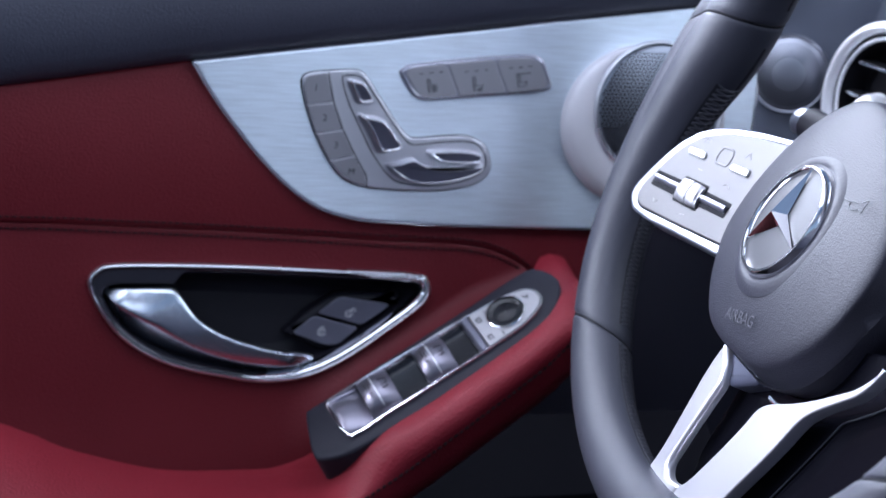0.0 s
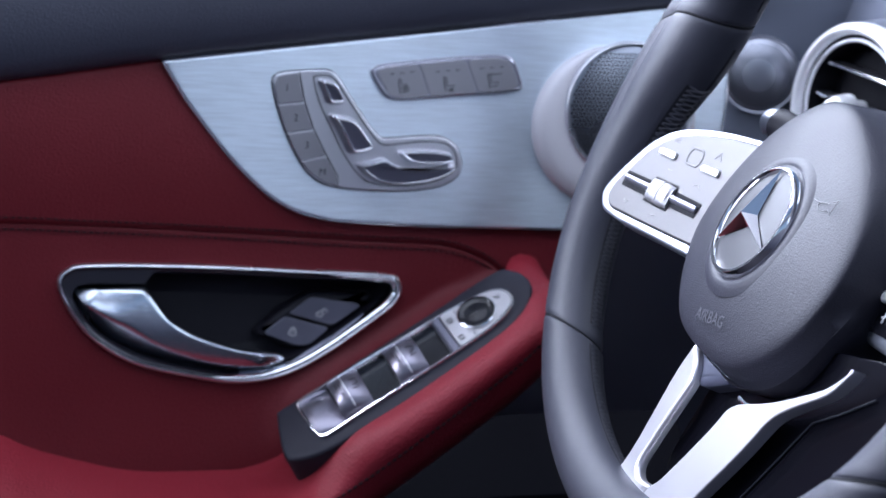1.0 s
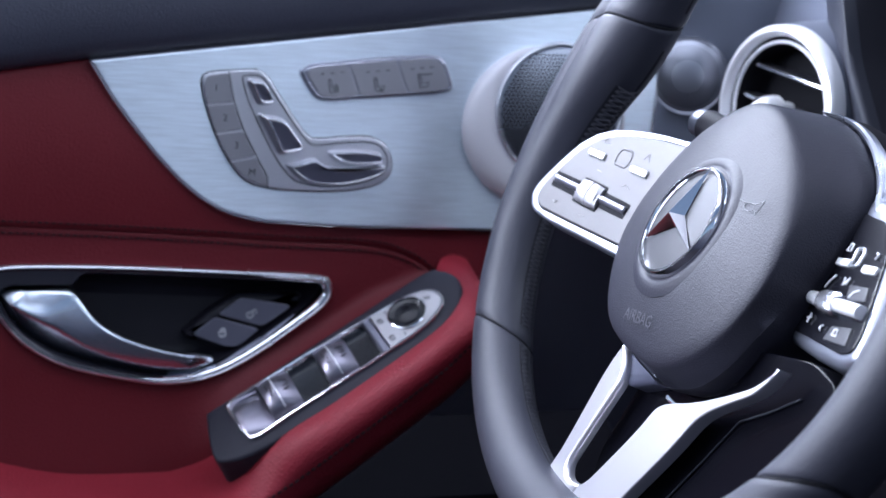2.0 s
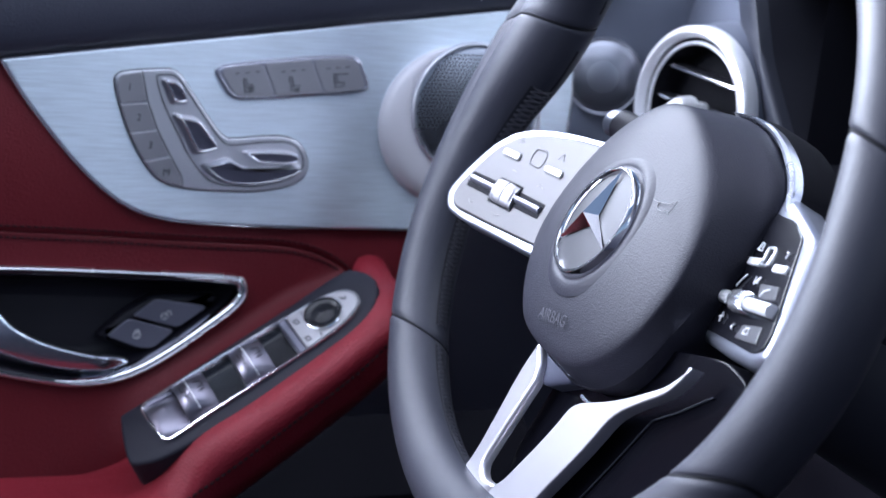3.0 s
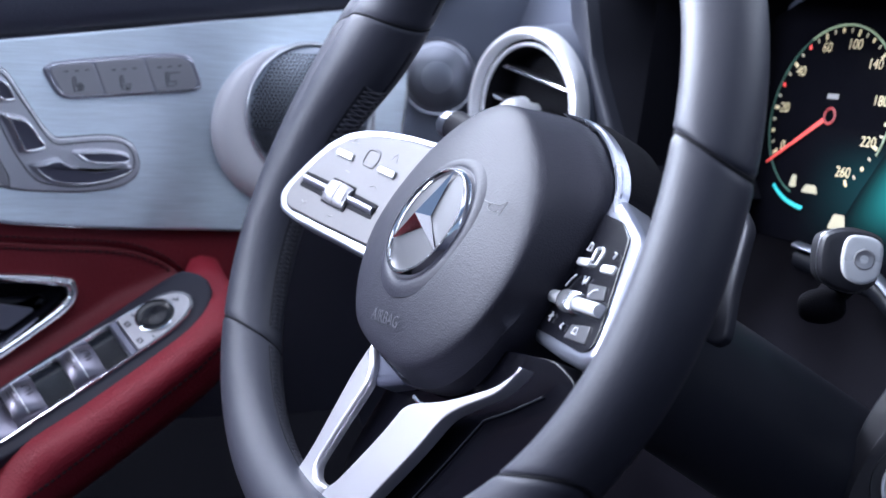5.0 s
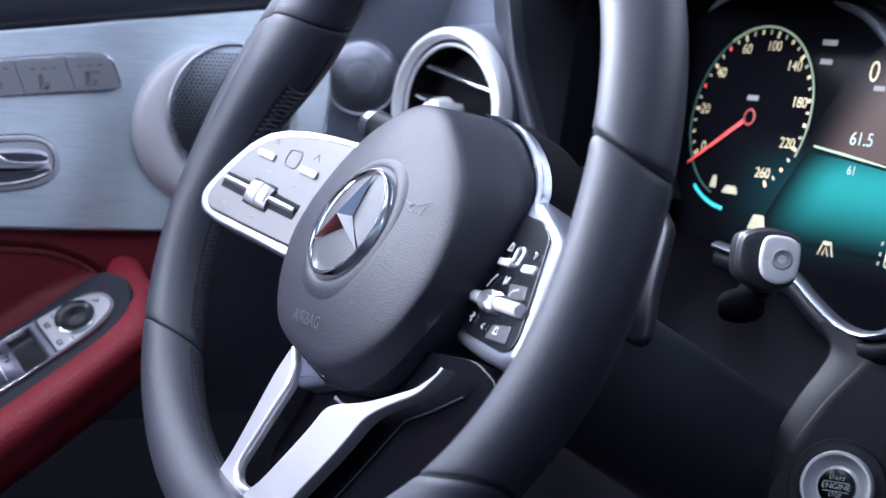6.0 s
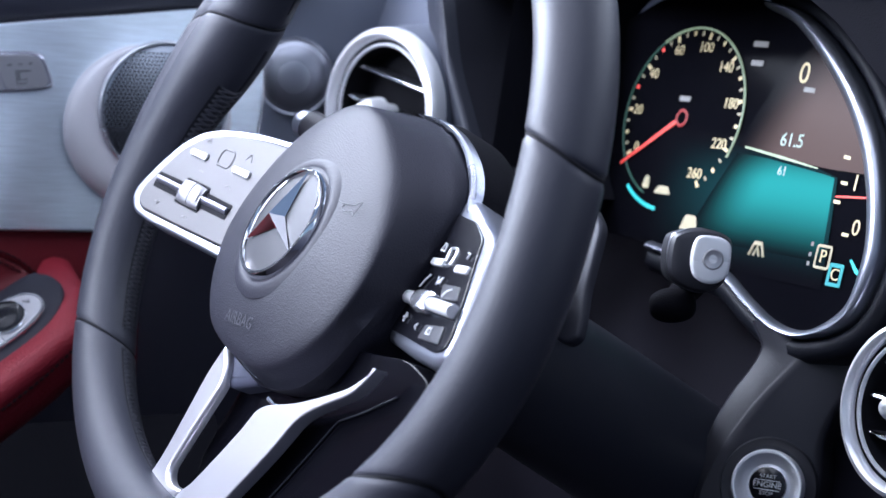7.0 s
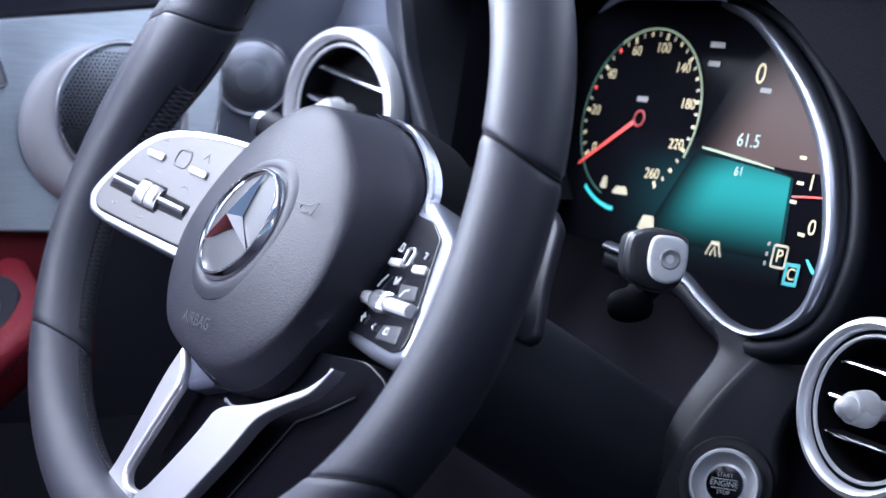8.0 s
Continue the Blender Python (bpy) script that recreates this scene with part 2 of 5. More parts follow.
def rounded(pts, r, seg=5):
    """A polygon with rounded corners; r is one radius or one for each corner."""
    out, k = [], len(pts)
    rs = r if isinstance(r, (list, tuple)) else [r] * k
    for i in range(k):
        a, b, c = Vector(pts[i - 1]), Vector(pts[i]), Vector(pts[(i + 1) % k])
        d1, d2 = a - b, c - b
        cut = min(rs[i], d1.length * 0.48, d2.length * 0.48)
        p, q = b + d1.normalized() * cut, b + d2.normalized() * cut
        for s in range(seg + 1):
            t = s / seg
            out.append((1 - t) ** 2 * p + 2 * t * (1 - t) * b + t * t * q)
    return out


def circle(cx, cy, r, n=48, ry=None):
    return [Vector((cx + r * math.cos(2 * math.pi * i / n), cy + (ry or r) * math.sin(2 * math.pi * i / n))) for i in range(n)]


def area2(o):
    return sum(a.x * b.y - b.x * a.y for a, b in zip(o, o[1:] + o[:1]))


def inset(o, d):
    """The outline moved inwards by d (outwards: minus)."""
    s = 1 if area2(o) > 0 else -1
    out = []
    for i, p in enumerate(o):
        a, c = o[i - 1], o[(i + 1) % len(o)]
        t1, t2 = (p - a).normalized(), (c - p).normalized()
        n1, n2 = Vector((-t1.y, t1.x)), Vector((-t2.y, t2.x))
        nn = n1 + n2
        nn = nn / max(nn.length_squared, 0.35) * 2
        out.append(p + nn * s * d)
    return out


def lift(o, z):
    return [(p.x, p.y, z(p) if callable(z) else z) for p in o]


def plate(o, t, bev=0.0006, z0=0.0, seg=3, flat_cap=True):
    """A slab with a rounded upper edge."""
    loops = [lift(o, z0), lift(o, z0 + t - bev)]
    for i in range(1, seg + 1):
        a = math.pi / 2 * i / seg
        loops.append(lift(inset(o, bev * (1 - math.cos(a))), z0 + t - bev + bev * math.sin(a)))
    loops.append(lift(inset(o, bev * 1.5), z0 + t))
    return loft(loops, cap1=flat_cap)


def pillow(o, h, reach, z0=0.0, seg=6, base=0.0):
    """A slab whose face swells towards its middle."""
    loops = [lift(o, z0), lift(o, z0 + base)]
    for i in range(1, seg + 1):
        a = math.pi / 2 * i / seg
        loops.append(lift(inset(o, reach * (1 - math.cos(a))), z0 + base + h * math.sin(a)))
    return loft(loops, cap1=True)


def surround(o, profile):
    """A closed section, as (inwards, up) pairs, carried round the outline."""
    return loft([lift(inset(o, d), z) for d, z in profile], ring=True)


def bead(width, height, z0=0.0, n=10):
    """A rounded section for surround()."""
    return [(width * (0.5 - 0.5 * math.cos(math.pi * i / n)), z0 + height * math.sin(math.pi * i / n)) for i in range(n + 1)] + [(width, z0 - 0.002), (0, z0 - 0.002)]


def bowl(o, depth, reach, z0=0.0, seg=6):
    """A hollow below the outline."""
    loops = []
    for i in range(seg + 1):
        a = math.pi / 2 * i / seg
        loops.append(lift(inset(o, reach * (1 - math.cos(a))), z0 - depth * math.sin(a)))
    return loft(loops, cap1=True)


def tube(path, r, n=12, closed=False, flat=1.0, caps=True):
    """A round bar along a path; r may change along it."""
    p = [Vector(q) for q in path]
    k = len(p)
    loops, side = [], None
    for i in range(k):
        t = ((p[(i + 1) % k] - p[i - 1]) if closed else (p[min(i + 1, k - 1)] - p[max(i - 1, 0)])).normalized()
        side = (side - t * side.dot(t)) if side else t.orthogonal()
        side.normalize()
        up = t.cross(side)
        rr = r(i / (k - 1)) if callable(r) else r
        loops.append([p[i] + (side * math.cos(2 * math.pi * j / n) + up * math.sin(2 * math.pi * j / n) * flat) * rr for j in range(n)])
    return loft(loops, ring=closed, cap0=caps and not closed, cap1=caps and not closed)


def turned(profile, n=48, cap0=False, cap1=False):
    """A body turned about z from (radius, height) pairs."""
    return loft([[(r * math.cos(2 * math.pi * i / n), r * math.sin(2 * math.pi * i / n), z) for i in range(n)] for r, z in profile], cap0=cap0, cap1=cap1)


def merge(*bms):
    out = bmesh.new()
    for b in bms:
        me = bpy.data.meshes.new("tmp")
        b.to_mesh(me)
        b.free()
        out.from_mesh(me)
        bpy.data.meshes.remove(me)
    return out


def moved(bm, m):
    bmesh.ops.transform(bm, matrix=m, verts=bm.verts)
    return bm


def box(x0, x1, y0, y1, z0, z1, bev=0.0):
    o = rounded([(x0, y0), (x1, y0), (x1, y1), (x0, y1)], max(bev, 1e-5), 2)
    bm = loft([lift(o, z0), lift(o, z1 - bev), lift(inset(o, bev), z1)] if bev else [lift(o, z0), lift(o, z1)], cap0=True, cap1=True)
    return bm


def words(text, size, m_local, mat, parent, name="lettering", depth=0.0001, slant=0.0, m=None):
    """Lettering as a mesh, in the built-in font, centred on its pose."""
    cu = bpy.data.curves.new(name, "FONT")
    cu.body, cu.size, cu.extrude, cu.shear = text, size, depth, slant
    cu.align_x, cu.align_y = "CENTER", "CENTER"
    tmp = bpy.data.objects.new(name, cu)
    me = bpy.data.meshes.new_from_object(tmp)
    bpy.data.objects.remove(tmp)
    bpy.data.curves.remove(cu)
    bm = bmesh.new()
    bm.from_mesh(me)
    bpy.data.meshes.remove(me)
    return part(name, moved(bm, m_local), mat, parent, m=m, smooth=False)


def at2(x, y, z=0.0, turn=0.0):
    return pose(x, y, z, 0, 0, turn)


def strokes(lines, r, z=0.0):
    """Thin raised lines for small printed signs."""
    return merge(*[tube([(x, y, z) for x, y in ln], r, 6) for ln in lines])


# ---- the cabin: floor, roof and walls with window openings ----
def structure(name, bm, mat, label, category):
    return tagged(part(name, bm, mat, smooth=False), label, category, kind="structure")


structure("floor", box(-0.50, 1.20, -1.9, 0.9, -0.62, -0.60), CARPET, "black carpeted car floor below the dashboard", "floor")
outer = [(-0.50, -1.9), (1.20, -1.9), (1.20, 0.35), (-0.50, 0.35)]
# hole in the unseen roof, added for the overhead lamp
opening = [(-0.20, -0.72), (0.90, -0.72), (0.90, 0.12), (-0.20, 0.12)]
structure("ceiling", loft([[(x, y, z) for x, y in o] for o, z in ((outer, 0.66), (outer, 0.69), (opening, 0.69), (opening, 0.66))], ring=True), HEADLINER, "grey cloth headliner of the car", "ceiling")
structure("wall_front", box(-0.50, 1.20, 0.86, 0.90, -0.60, 0.16), BLACK_PLASTIC, "black bulkhead ahead of the footwell", "bulkhead")
structure("wall_rear", box(-0.50, 1.20, -1.90, -1.86, -0.60, 0.36), BLACK_PLASTIC, "dark panel behind the seats", "panel")
structure("wall_passenger", box(1.16, 1.20, -1.86, 0.86, -0.60, 0.22), BLUE_TRIM, "dark trim of the passenger side", "side panel")
structure("wall_driver", box(-0.50, -0.42, -1.86, 0.86, -0.60, 0.16), BLUE_TRIM, "outer skin behind the driver's door trim", "side panel")


# ---- driver's door ----
DOOR = frame_of((-0.285, 0, 0), (0, 1, 0), (0, 0, 1))
door = thing("car_door", DOOR, "closed car door trimmed in red leather and brushed aluminium", "car door")

BELT = [(-0.80, -0.03), (-0.55, 0.003), (-0.3146, 0.0372), (-0.2134, 0.0536), (-0.1332, 0.0646), (-0.0352, 0.0778), (0.0789, 0.0932), (0.174, 0.1052), (0.30, 0.118)]
SEAM = [(-0.80, -0.030), (-0.55, -0.032), (-0.3146, -0.0355), (-0.2551, -0.0375), (-0.1807, -0.0408), (-0.0961, -0.0460), (-0.0556, -0.0480), (-0.0349, -0.0524), (-0.0172, -0.0620), (0.0, -0.082), (0.03, -0.11), (0.12, -0.18)]


def height_on(curve, y):
    for (a, za), (b, zb) in zip(curve, curve[1:]):
        if y <= b:
            f = max(0.0, (y - a) / (b - a))
            return za + (zb - za) * f
    return curve[-1][1]


BELT_S = [(p.x, p.y) for p in spline(BELT, 90, False)]
SEAM_S = [(p.x, p.y) for p in spline(SEAM, 120, False)]


def strip(curve, section):
    """A section, as (up, out) pairs, carried along the door on a curve."""
    return loft([[(x, z + dz, w) for dz, w in section] for x, z in curve], closed=False)


part("upper_trim", strip(BELT_S, [(0.0, -0.012), (0.0, 0.000), (0.0012, 0.0035), (0.004, 0.0065), (0.010, 0.0095), (0.022, 0.0120), (0.04, 0.0122), (0.065, 0.006), (0.09, -0.010), (0.11, -0.040), (0.115, -0.09)]), BLUE_TRIM, door, "dark blue-grey leather upper trim")


def red_sheet(top, low, name, relief, label, hole=None, y0=-0.80, y1=0.05, step=0.0042, rows=56):
    """A padded sheet between two curves, its edges rolled in."""
    cols = int((y1 - y0) / step)
    bm = bmesh.new()
    grid = []
    for i in range(cols + 1):
        y = y0 + (y1 - y0) * i / cols
        a, b = height_on(low, y), height_on(top, y)
        col = []
        for j in range(rows + 1):
            f = 0.5 - 0.5 * math.cos(math.pi * j / rows)
            z = a + (b - a) * f
            edge = min(z - a, b - z) if low is not FLOOR_LINE else b - z
            roll = -0.0013 * max(0.0, 1 - edge / 0.0016) ** 2
            col.append(bm.verts.new((y, z, relief(y, z) + roll)))
        grid.append(col)
    for i in range(cols):
        for j in range(rows):
            cx, cy = (grid[i][j].co.x + grid[i + 1][j + 1].co.x) / 2, (grid[i][j].co.y + grid[i + 1][j + 1].co.y) / 2
            if hole and inside(hole, cx, cy):
                continue
            bm.faces.new((grid[i][j], grid[i + 1][j], grid[i + 1][j + 1], grid[i][j + 1]))
    return part(name, bm, RED_SHADED, door, label)


def inside(o, x, y):
    c = False
    for a, b in zip(o, o[1:] + o[:1]):
        if (a.y > y) != (b.y > y) and x < (b.x - a.x) * (y - a.y) / (b.y - a.y) + a.x:
            c = not c
    return c


FLOOR_LINE = [(-0.80, -0.20), (-0.32, -0.185), (-0.2227, -0.190), (-0.15, -0.178), (-0.0874, -0.150), (-0.0398, -0.125), (-0.01, -0.105), (0.02, -0.13), (0.30, -0.30)]
HANDLE = spline([(-0.2686, -0.0700), (-0.2642, -0.0613), (-0.2506, -0.0580), (-0.1934, -0.0588), (-0.1293, -0.0620), (-0.0846, -0.0645), (-0.0755, -0.0695), (-0.0773, -0.0810), (-0.0953, -0.0956), (-0.1246, -0.1148), (-0.1473, -0.1242), (-0.1699, -0.1265), (-0.1923, -0.1233), (-0.2238, -0.1155), (-0.2456, -0.1037), (-0.2596, -0.0887)], 120)


def lower_relief(y, z):
    # the lower panel swells towards the armrest below this line
    line = height_on([(-0.80, -0.120), (-0.32, -0.128), (-0.16, -0.132), (-0.10, -0.103), (-0.05, -0.072), (0.02, -0.045)], y)
    s = min(1.0, max(0.0, (line - z) / height_on([(-0.80, 0.09), (-0.20, 0.07), (-0.14, 0.034), (0.02, 0.034)], y)))
    f = min(1.0, max(0.0, (y + 0.165) / 0.075))
    return -0.001 + (0.004 + 0.034 * f * f * (3 - 2 * f)) * s * s * (3 - 2 * s)


red_sheet(BELT_S, SEAM_S, "upper_panel", lambda y, z: 0.0004 + 0.003 * math.sin(max(0, min(1, (z + 0.04) / 0.09)) * math.pi), "red leather panel, darkened as in shade", rows=26)
red_sheet(SEAM_S, FLOOR_LINE, "lower_panel", lower_relief, "red leather panel below the seam, darkened as in shade", hole=inset(HANDLE, 0.003), rows=88, y1=0.012)

part("seam_backing", strip([q for q in SEAM_S if q[0] < 0.008], [(-0.006, -0.0045), (0.0, -0.0018), (0.006, -0.0045)]), RED_THREAD, door, "dark backing in the seam")

# brushed aluminium panel
PANEL = rounded([(-0.2136, 0.0526), (-0.2013, 0.0330), (-0.1886, 0.0163), (-0.1758, 0.0009), (-0.1629, -0.0122), (-0.1499, -0.0225), (-0.1368, -0.0291), (-0.1172, -0.0335), (-0.0774, -0.0360), (-0.0299, -0.0376), (0.0225, -0.0385), (0.075, -0.036), (0.112, -0.020), (0.122, 0.03), (0.122, 0.0975), (0.0789, 0.0923), (-0.0352, 0.0769), (-0.1332, 0.0637)], [0.0015] + [0.007] * 10 + [0.02] * 3 + [0.004] + [0.01] * 3, 4)
part("metal_panel", plate(PANEL, 0.0075, 0.0012, z0=-0.002), BRUSHED, door, "brushed light aluminium panel")
part("panel_edge", surround(inset(PANEL, -0.0012), [(0.0, -0.002), (0.0, 0.0040), (0.0005, 0.0047), (0.0011, 0.0047), (0.0013, 0.004), (0.0013, -0.002)]), CHROME, door, "thin polished edge")


# door handle
hb = part("handle_bezel", surround(HANDLE, [(0.0, -0.004), (0.0, 0.001), (0.0006, 0.0026), (0.0014, 0.0030), (0.0020, 0.0024), (0.0022, 0.0008)]), SATIN, door, "satin chrome surround")
part("bezel_band", surround(HANDLE, [(0.0019, 0.0018), (0.0024, 0.0016), (0.0040, 0.0010), (0.0052, -0.0006), (0.0056, -0.0024), (0.0060, -0.006)]), BEZEL_DARK, hb, "dark polished inner band", m=DOOR)


def chrome_share(p):
    """How broad the polished lip is along the opening: full round the front end, none at the back."""
    f = min(1.0, max(0.0, (p.x + (0.150 if p.y > -0.08 else 0.215)) / 0.060))
    return f * f * (3 - 2 * f)


lips = []
for d, z in ((0.0020, 0.0020), (0.0026, 0.0026), (0.0034, 0.0026), (0.0046, 0.0016), (0.0058, -0.0008), (0.0064, -0.0040)):
    lips.append([(*a.lerp(b, chrome_share(a)), (z if chrome_share(a) > 0.02 else 0.0012) - 0.0024 * (1 - chrome_share(a))) for a, b in zip(inset(HANDLE, 0.0020), inset(HANDLE, d))])
part("polished_lip", loft(lips), CHROME, hb, "broad polished chrome lip", m=DOOR, sharp=60)
part("bezel_land", plate(rounded([(-0.2050, -0.0590), (-0.2510, -0.0592), (-0.2620, -0.0625), (-0.2668, -0.0710), (-0.2640, -0.0790), (-0.2606, -0.0765), (-0.2598, -0.0722), (-0.2545, -0.0692), (-0.2215, -0.0694), (-0.2172, -0.0642), (-0.2100, -0.0616)], [0.004, 0.006, 0.006, 0.006, 0.002, 0.002, 0.004, 0.003, 0.0012, 0.002, 0.003], 4), 0.012, 0.0006, z0=-0.0108), BEZEL_DARK, hb, "dark satin corner above the lever", m=DOOR)
part("handle_recess", bowl(inset(HANDLE, 0.0052), 0.021, 0.014, z0=-0.0015), RECESS, door, "black hollow behind the lever")


def lever_rise(t):
    """The lever's section: a near-flat front that rolls under at its lower edge."""
    if t < 0.06:
        return 0.55 + 0.45 * math.sin(t / 0.06 * math.pi / 2)
    if t < 0.58:
        return 1.0 + 0.10 * math.sin((t - 0.06) / 0.52 * math.pi * 0.6)
    f = min(1.0, (t - 0.58) / 0.42)
    return 1.095 * (1 - f) ** 0.75


upper = spline([(-0.2590, -0.0722), (-0.2480, -0.0713), (-0.2241, -0.0708), (-0.2185, -0.0740), (-0.2082, -0.0881), (-0.1923, -0.0979), (-0.1698, -0.1054), (-0.1454, -0.1108), (-0.1404, -0.1133)], 48, False)
lower = spline([(-0.2602, -0.0749), (-0.2570, -0.0860), (-0.2500, -0.0954), (-0.2360, -0.1074), (-0.2078, -0.1169), (-0.1791, -0.1224), (-0.1565, -0.1218), (-0.1436, -0.1170), (-0.1404, -0.1140)], 48, False)
rows = []
for i, (a, b) in enumerate(zip(upper, lower)):
    f = i / 47
    end = min(1.0, 9 * f + 0.25, 6 * (1 - f) + 0.25) ** 0.5
    turn = (0.55 - 1.35 * min(1.0, max(0.0, (f - 0.20) / 0.28))) * min(1.0, 5 * (1 - f), 8 * f)
    row = []
    for j in range(25):
        t = j / 24
        q = a.lerp(b, t)
        row.append((q.x, q.y, -0.014 + 0.0185 * end * lever_rise(t) + turn * 0.011 * (min(t, 0.58) - 0.58)))
    rows.append(row)
part("handle_lever", loft(rows, closed=False, cap0=True, cap1=True), LEVER_SATIN, door, "satin silver pull lever", sharp=70)
part("button_base", plate(rounded([(-0.1585, -0.1005), (-0.1425, -0.0865), (-0.1262, -0.0765), (-0.0905, -0.0775), (-0.0885, -0.0800), (-0.1010, -0.0905), (-0.1270, -0.1090), (-0.1345, -0.1102)], 0.003), 0.0165, 0.004, z0=-0.0265), RECESS, door, "black base of the lock buttons")
for name, o in (("lock_button", [(-0.1536, -0.1000), (-0.1407, -0.0899), (-0.1139, -0.0975), (-0.1264, -0.1077), (-0.1340, -0.1076)]), ("unlock_button", [(-0.1392, -0.0889), (-0.1258, -0.0790), (-0.0977, -0.0833), (-0.0966, -0.0853), (-0.1125, -0.0963)])):
    b = part(name, plate(inset(rounded(o, 0.003), 0.0003), 0.012, 0.0004, z0=-0.020), DARK_CHROME, door, "dark grey push button")


def padlock(parent, x, y, s, open_=False):
    ring = [(x + s * 0.95 * math.cos(a), y + s * 0.85 * math.sin(a)) for a in [2 * math.pi * i / 16 for i in range(17)]]
    hole = [(x, y + s * 0.15), (x, y - s * 0.25)]
    bx, by = (x + s * 1.3, y + s * 0.75) if open_ else (x + s * 0.15, y + s * 0.75)
    bow = [(bx + s * 0.62 * math.cos(a), by + s * 0.75 * math.sin(a)) for a in [math.pi * (i / 10) for i in range(11)]]
    tail = [(bx + s * 0.62, by), (bx + s * 0.62, by - s * 0.35)] if open_ else [(bx - s * 0.62, by), (bx - s * 0.62, by - s * 0.2)]
    part("symbol", strokes([ring, hole, bow, tail], 0.00030, -0.0079), MARK_WHITE, parent, m=DOOR)


padlock(b, -0.1205, -0.0892, 0.0020, True)
padlock([o for o in door.children if o.name.startswith("lock_button")][0], -0.1362, -0.0998, 0.0021)

# speaker
flare, grille = circle(0.0490, 0.0222, 0.0508, 72, 0.0478), circle(0.0565, 0.0325, 0.0400, 72)
part("speaker_flare", loft([lift(flare, 0.004), lift([a.lerp(b, 0.05) for a, b in zip(flare, grille)], 0.0078), lift([a.lerp(b, 0.16) for a, b in zip(flare, grille)], 0.0110), lift([a.lerp(b, 0.4) for a, b in zip(flare, grille)], 0.0128), lift([a.lerp(b, 0.8) for a, b in zip(flare, grille)], 0.0134), lift(grille, 0.0128)]), FLARE, door, "pale satin flare round the speaker")
part("speaker_ring", surround(circle(0.0565, 0.0325, 0.0405, 72), bead(0.0030, 0.0028, 0.0125)), SATIN, door, "bright ring")
sp = part("speaker_grille", moved(turned([(0.0390, 0.0)] + [(0.037 * k / 16 + 0.0003, 0.0040 - 0.0028 * (k / 16) ** 2) for k in range(16, -1, -1)], 64), at2(0.0565, 0.0325, 0.0118)), GRILLE, door, "dark perforated metal grille")


def holes(parent, m, reach, pitch, r, height, core=0.0, hexed=True):
    """Perforations, in a honeycomb or in rings."""
    spots = []
    if hexed:
        n = int(reach / pitch) + 1
        for i in range(-n, n + 1):
            for j in range(-n, n + 1):
                spots.append(((i + 0.5 * (j % 2)) * pitch, j * pitch * 0.866))
    else:
        for k in range(1, int(reach / pitch)):
            n = int(2 * math.pi * k / 1.08)
            spots += [(k * pitch * math.cos(2 * math.pi * (i + 0.5 * (k % 2)) / n), k * pitch * math.sin(2 * math.pi * (i + 0.5 * (k % 2)) / n)) for i in range(n)]
    bm = bmesh.new()
    for x, y in spots:
        rad = math.hypot(x, y)
        if core <= rad < reach:
            c = Vector((x, y, height(rad) + 0.00012))
            bm.faces.new([bm.verts.new(c + Vector((r * math.cos(t), r * math.sin(t), 0))) for t in [2 * math.pi * j / 7 for j in range(7)]])
    tagged(part("perforation", bm, VOID_BLACK, parent, m=m, smooth=False), kind="stuff")


holes(sp, DOOR @ at2(0.0565, 0.0325, 0.0118), 0.0367, 0.0025, 0.00086, lambda q: 0.0041 - 0.0028 * (q / 0.0373) ** 2)

# seat memory and adjuster module
MODULE = spline([(-0.1537, 0.0427), (-0.1516, 0.0474), (-0.1460, 0.0491), (-0.1333, 0.0503), (-0.1230, 0.0506), (-0.1178, 0.0476), (-0.1121, 0.0399), (-0.1002, 0.0228), (-0.0927, 0.0145), (-0.0867, 0.0132), (-0.0702, 0.0148), (-0.0569, 0.0147), (-0.0476, 0.0100), (-0.0435, 0.0013), (-0.0446, -0.0062), (-0.0525, -0.0121), (-0.0658, -0.0151), (-0.0791, -0.0162), (-0.0990, -0.0159), (-0.1154, -0.0144), (-0.1268, -0.0108), (-0.1351, -0.0030), (-0.1434, 0.0110), (-0.1502, 0.0281)], 160)
mod = part("seat_control", plate(MODULE, 0.0030, 0.0006, z0=0.0050), MATTE_SILVER, door, "silver seat control module")
part("shadow_gap", surround(inset(MODULE, -0.0007), [(0, 0.0050), (0, 0.0058), (0.0008, 0.0058), (0.0008, 0.005)]), VOID_BLACK, mod, m=DOOR)
BTN = [(-0.1528, 0.0421), (-0.1510, 0.0467), (-0.1398, 0.0488), (-0.1363, 0.0329), (-0.1510, 0.0313)], [(-0.1507, 0.0304), (-0.1361, 0.0320), (-0.1308, 0.0178), (-0.1457, 0.0156)], [(-0.1451, 0.0147), (-0.1305, 0.0170), (-0.1233, 0.0034), (-0.1377, 0.0004)], [(-0.1367, -0.0005), (-0.1228, 0.0024), (-0.1166, -0.0081), (-0.1163, -0.0135), (-0.1253, -0.0104), (-0.1324, -0.0051)]
for txt, o in zip("123M", BTN):
    bt = part("memory_button", plate(rounded(o, 0.0014, 3), 0.0008, 0.0003, z0=0.0078), BUTTON_GREY, mod, "grey memory button", m=DOOR)
    cx, cy = sum(p[0] for p in o) / len(o), sum(p[1] for p in o) / len(o)
    words(txt, 0.0054, at2(cx, cy, 0.00872), MARK, mod, "numeral", slant=0.08, m=DOOR)
part("button_groove", strokes([[(-0.1392, 0.0494), (-0.1357, 0.0329), (-0.1302, 0.0178), (-0.1227, 0.0034), (-0.1160, -0.0081), (-0.1157, -0.0140)]], 0.00035, 0.0081), MARK, mod, "dark groove", m=DOOR)
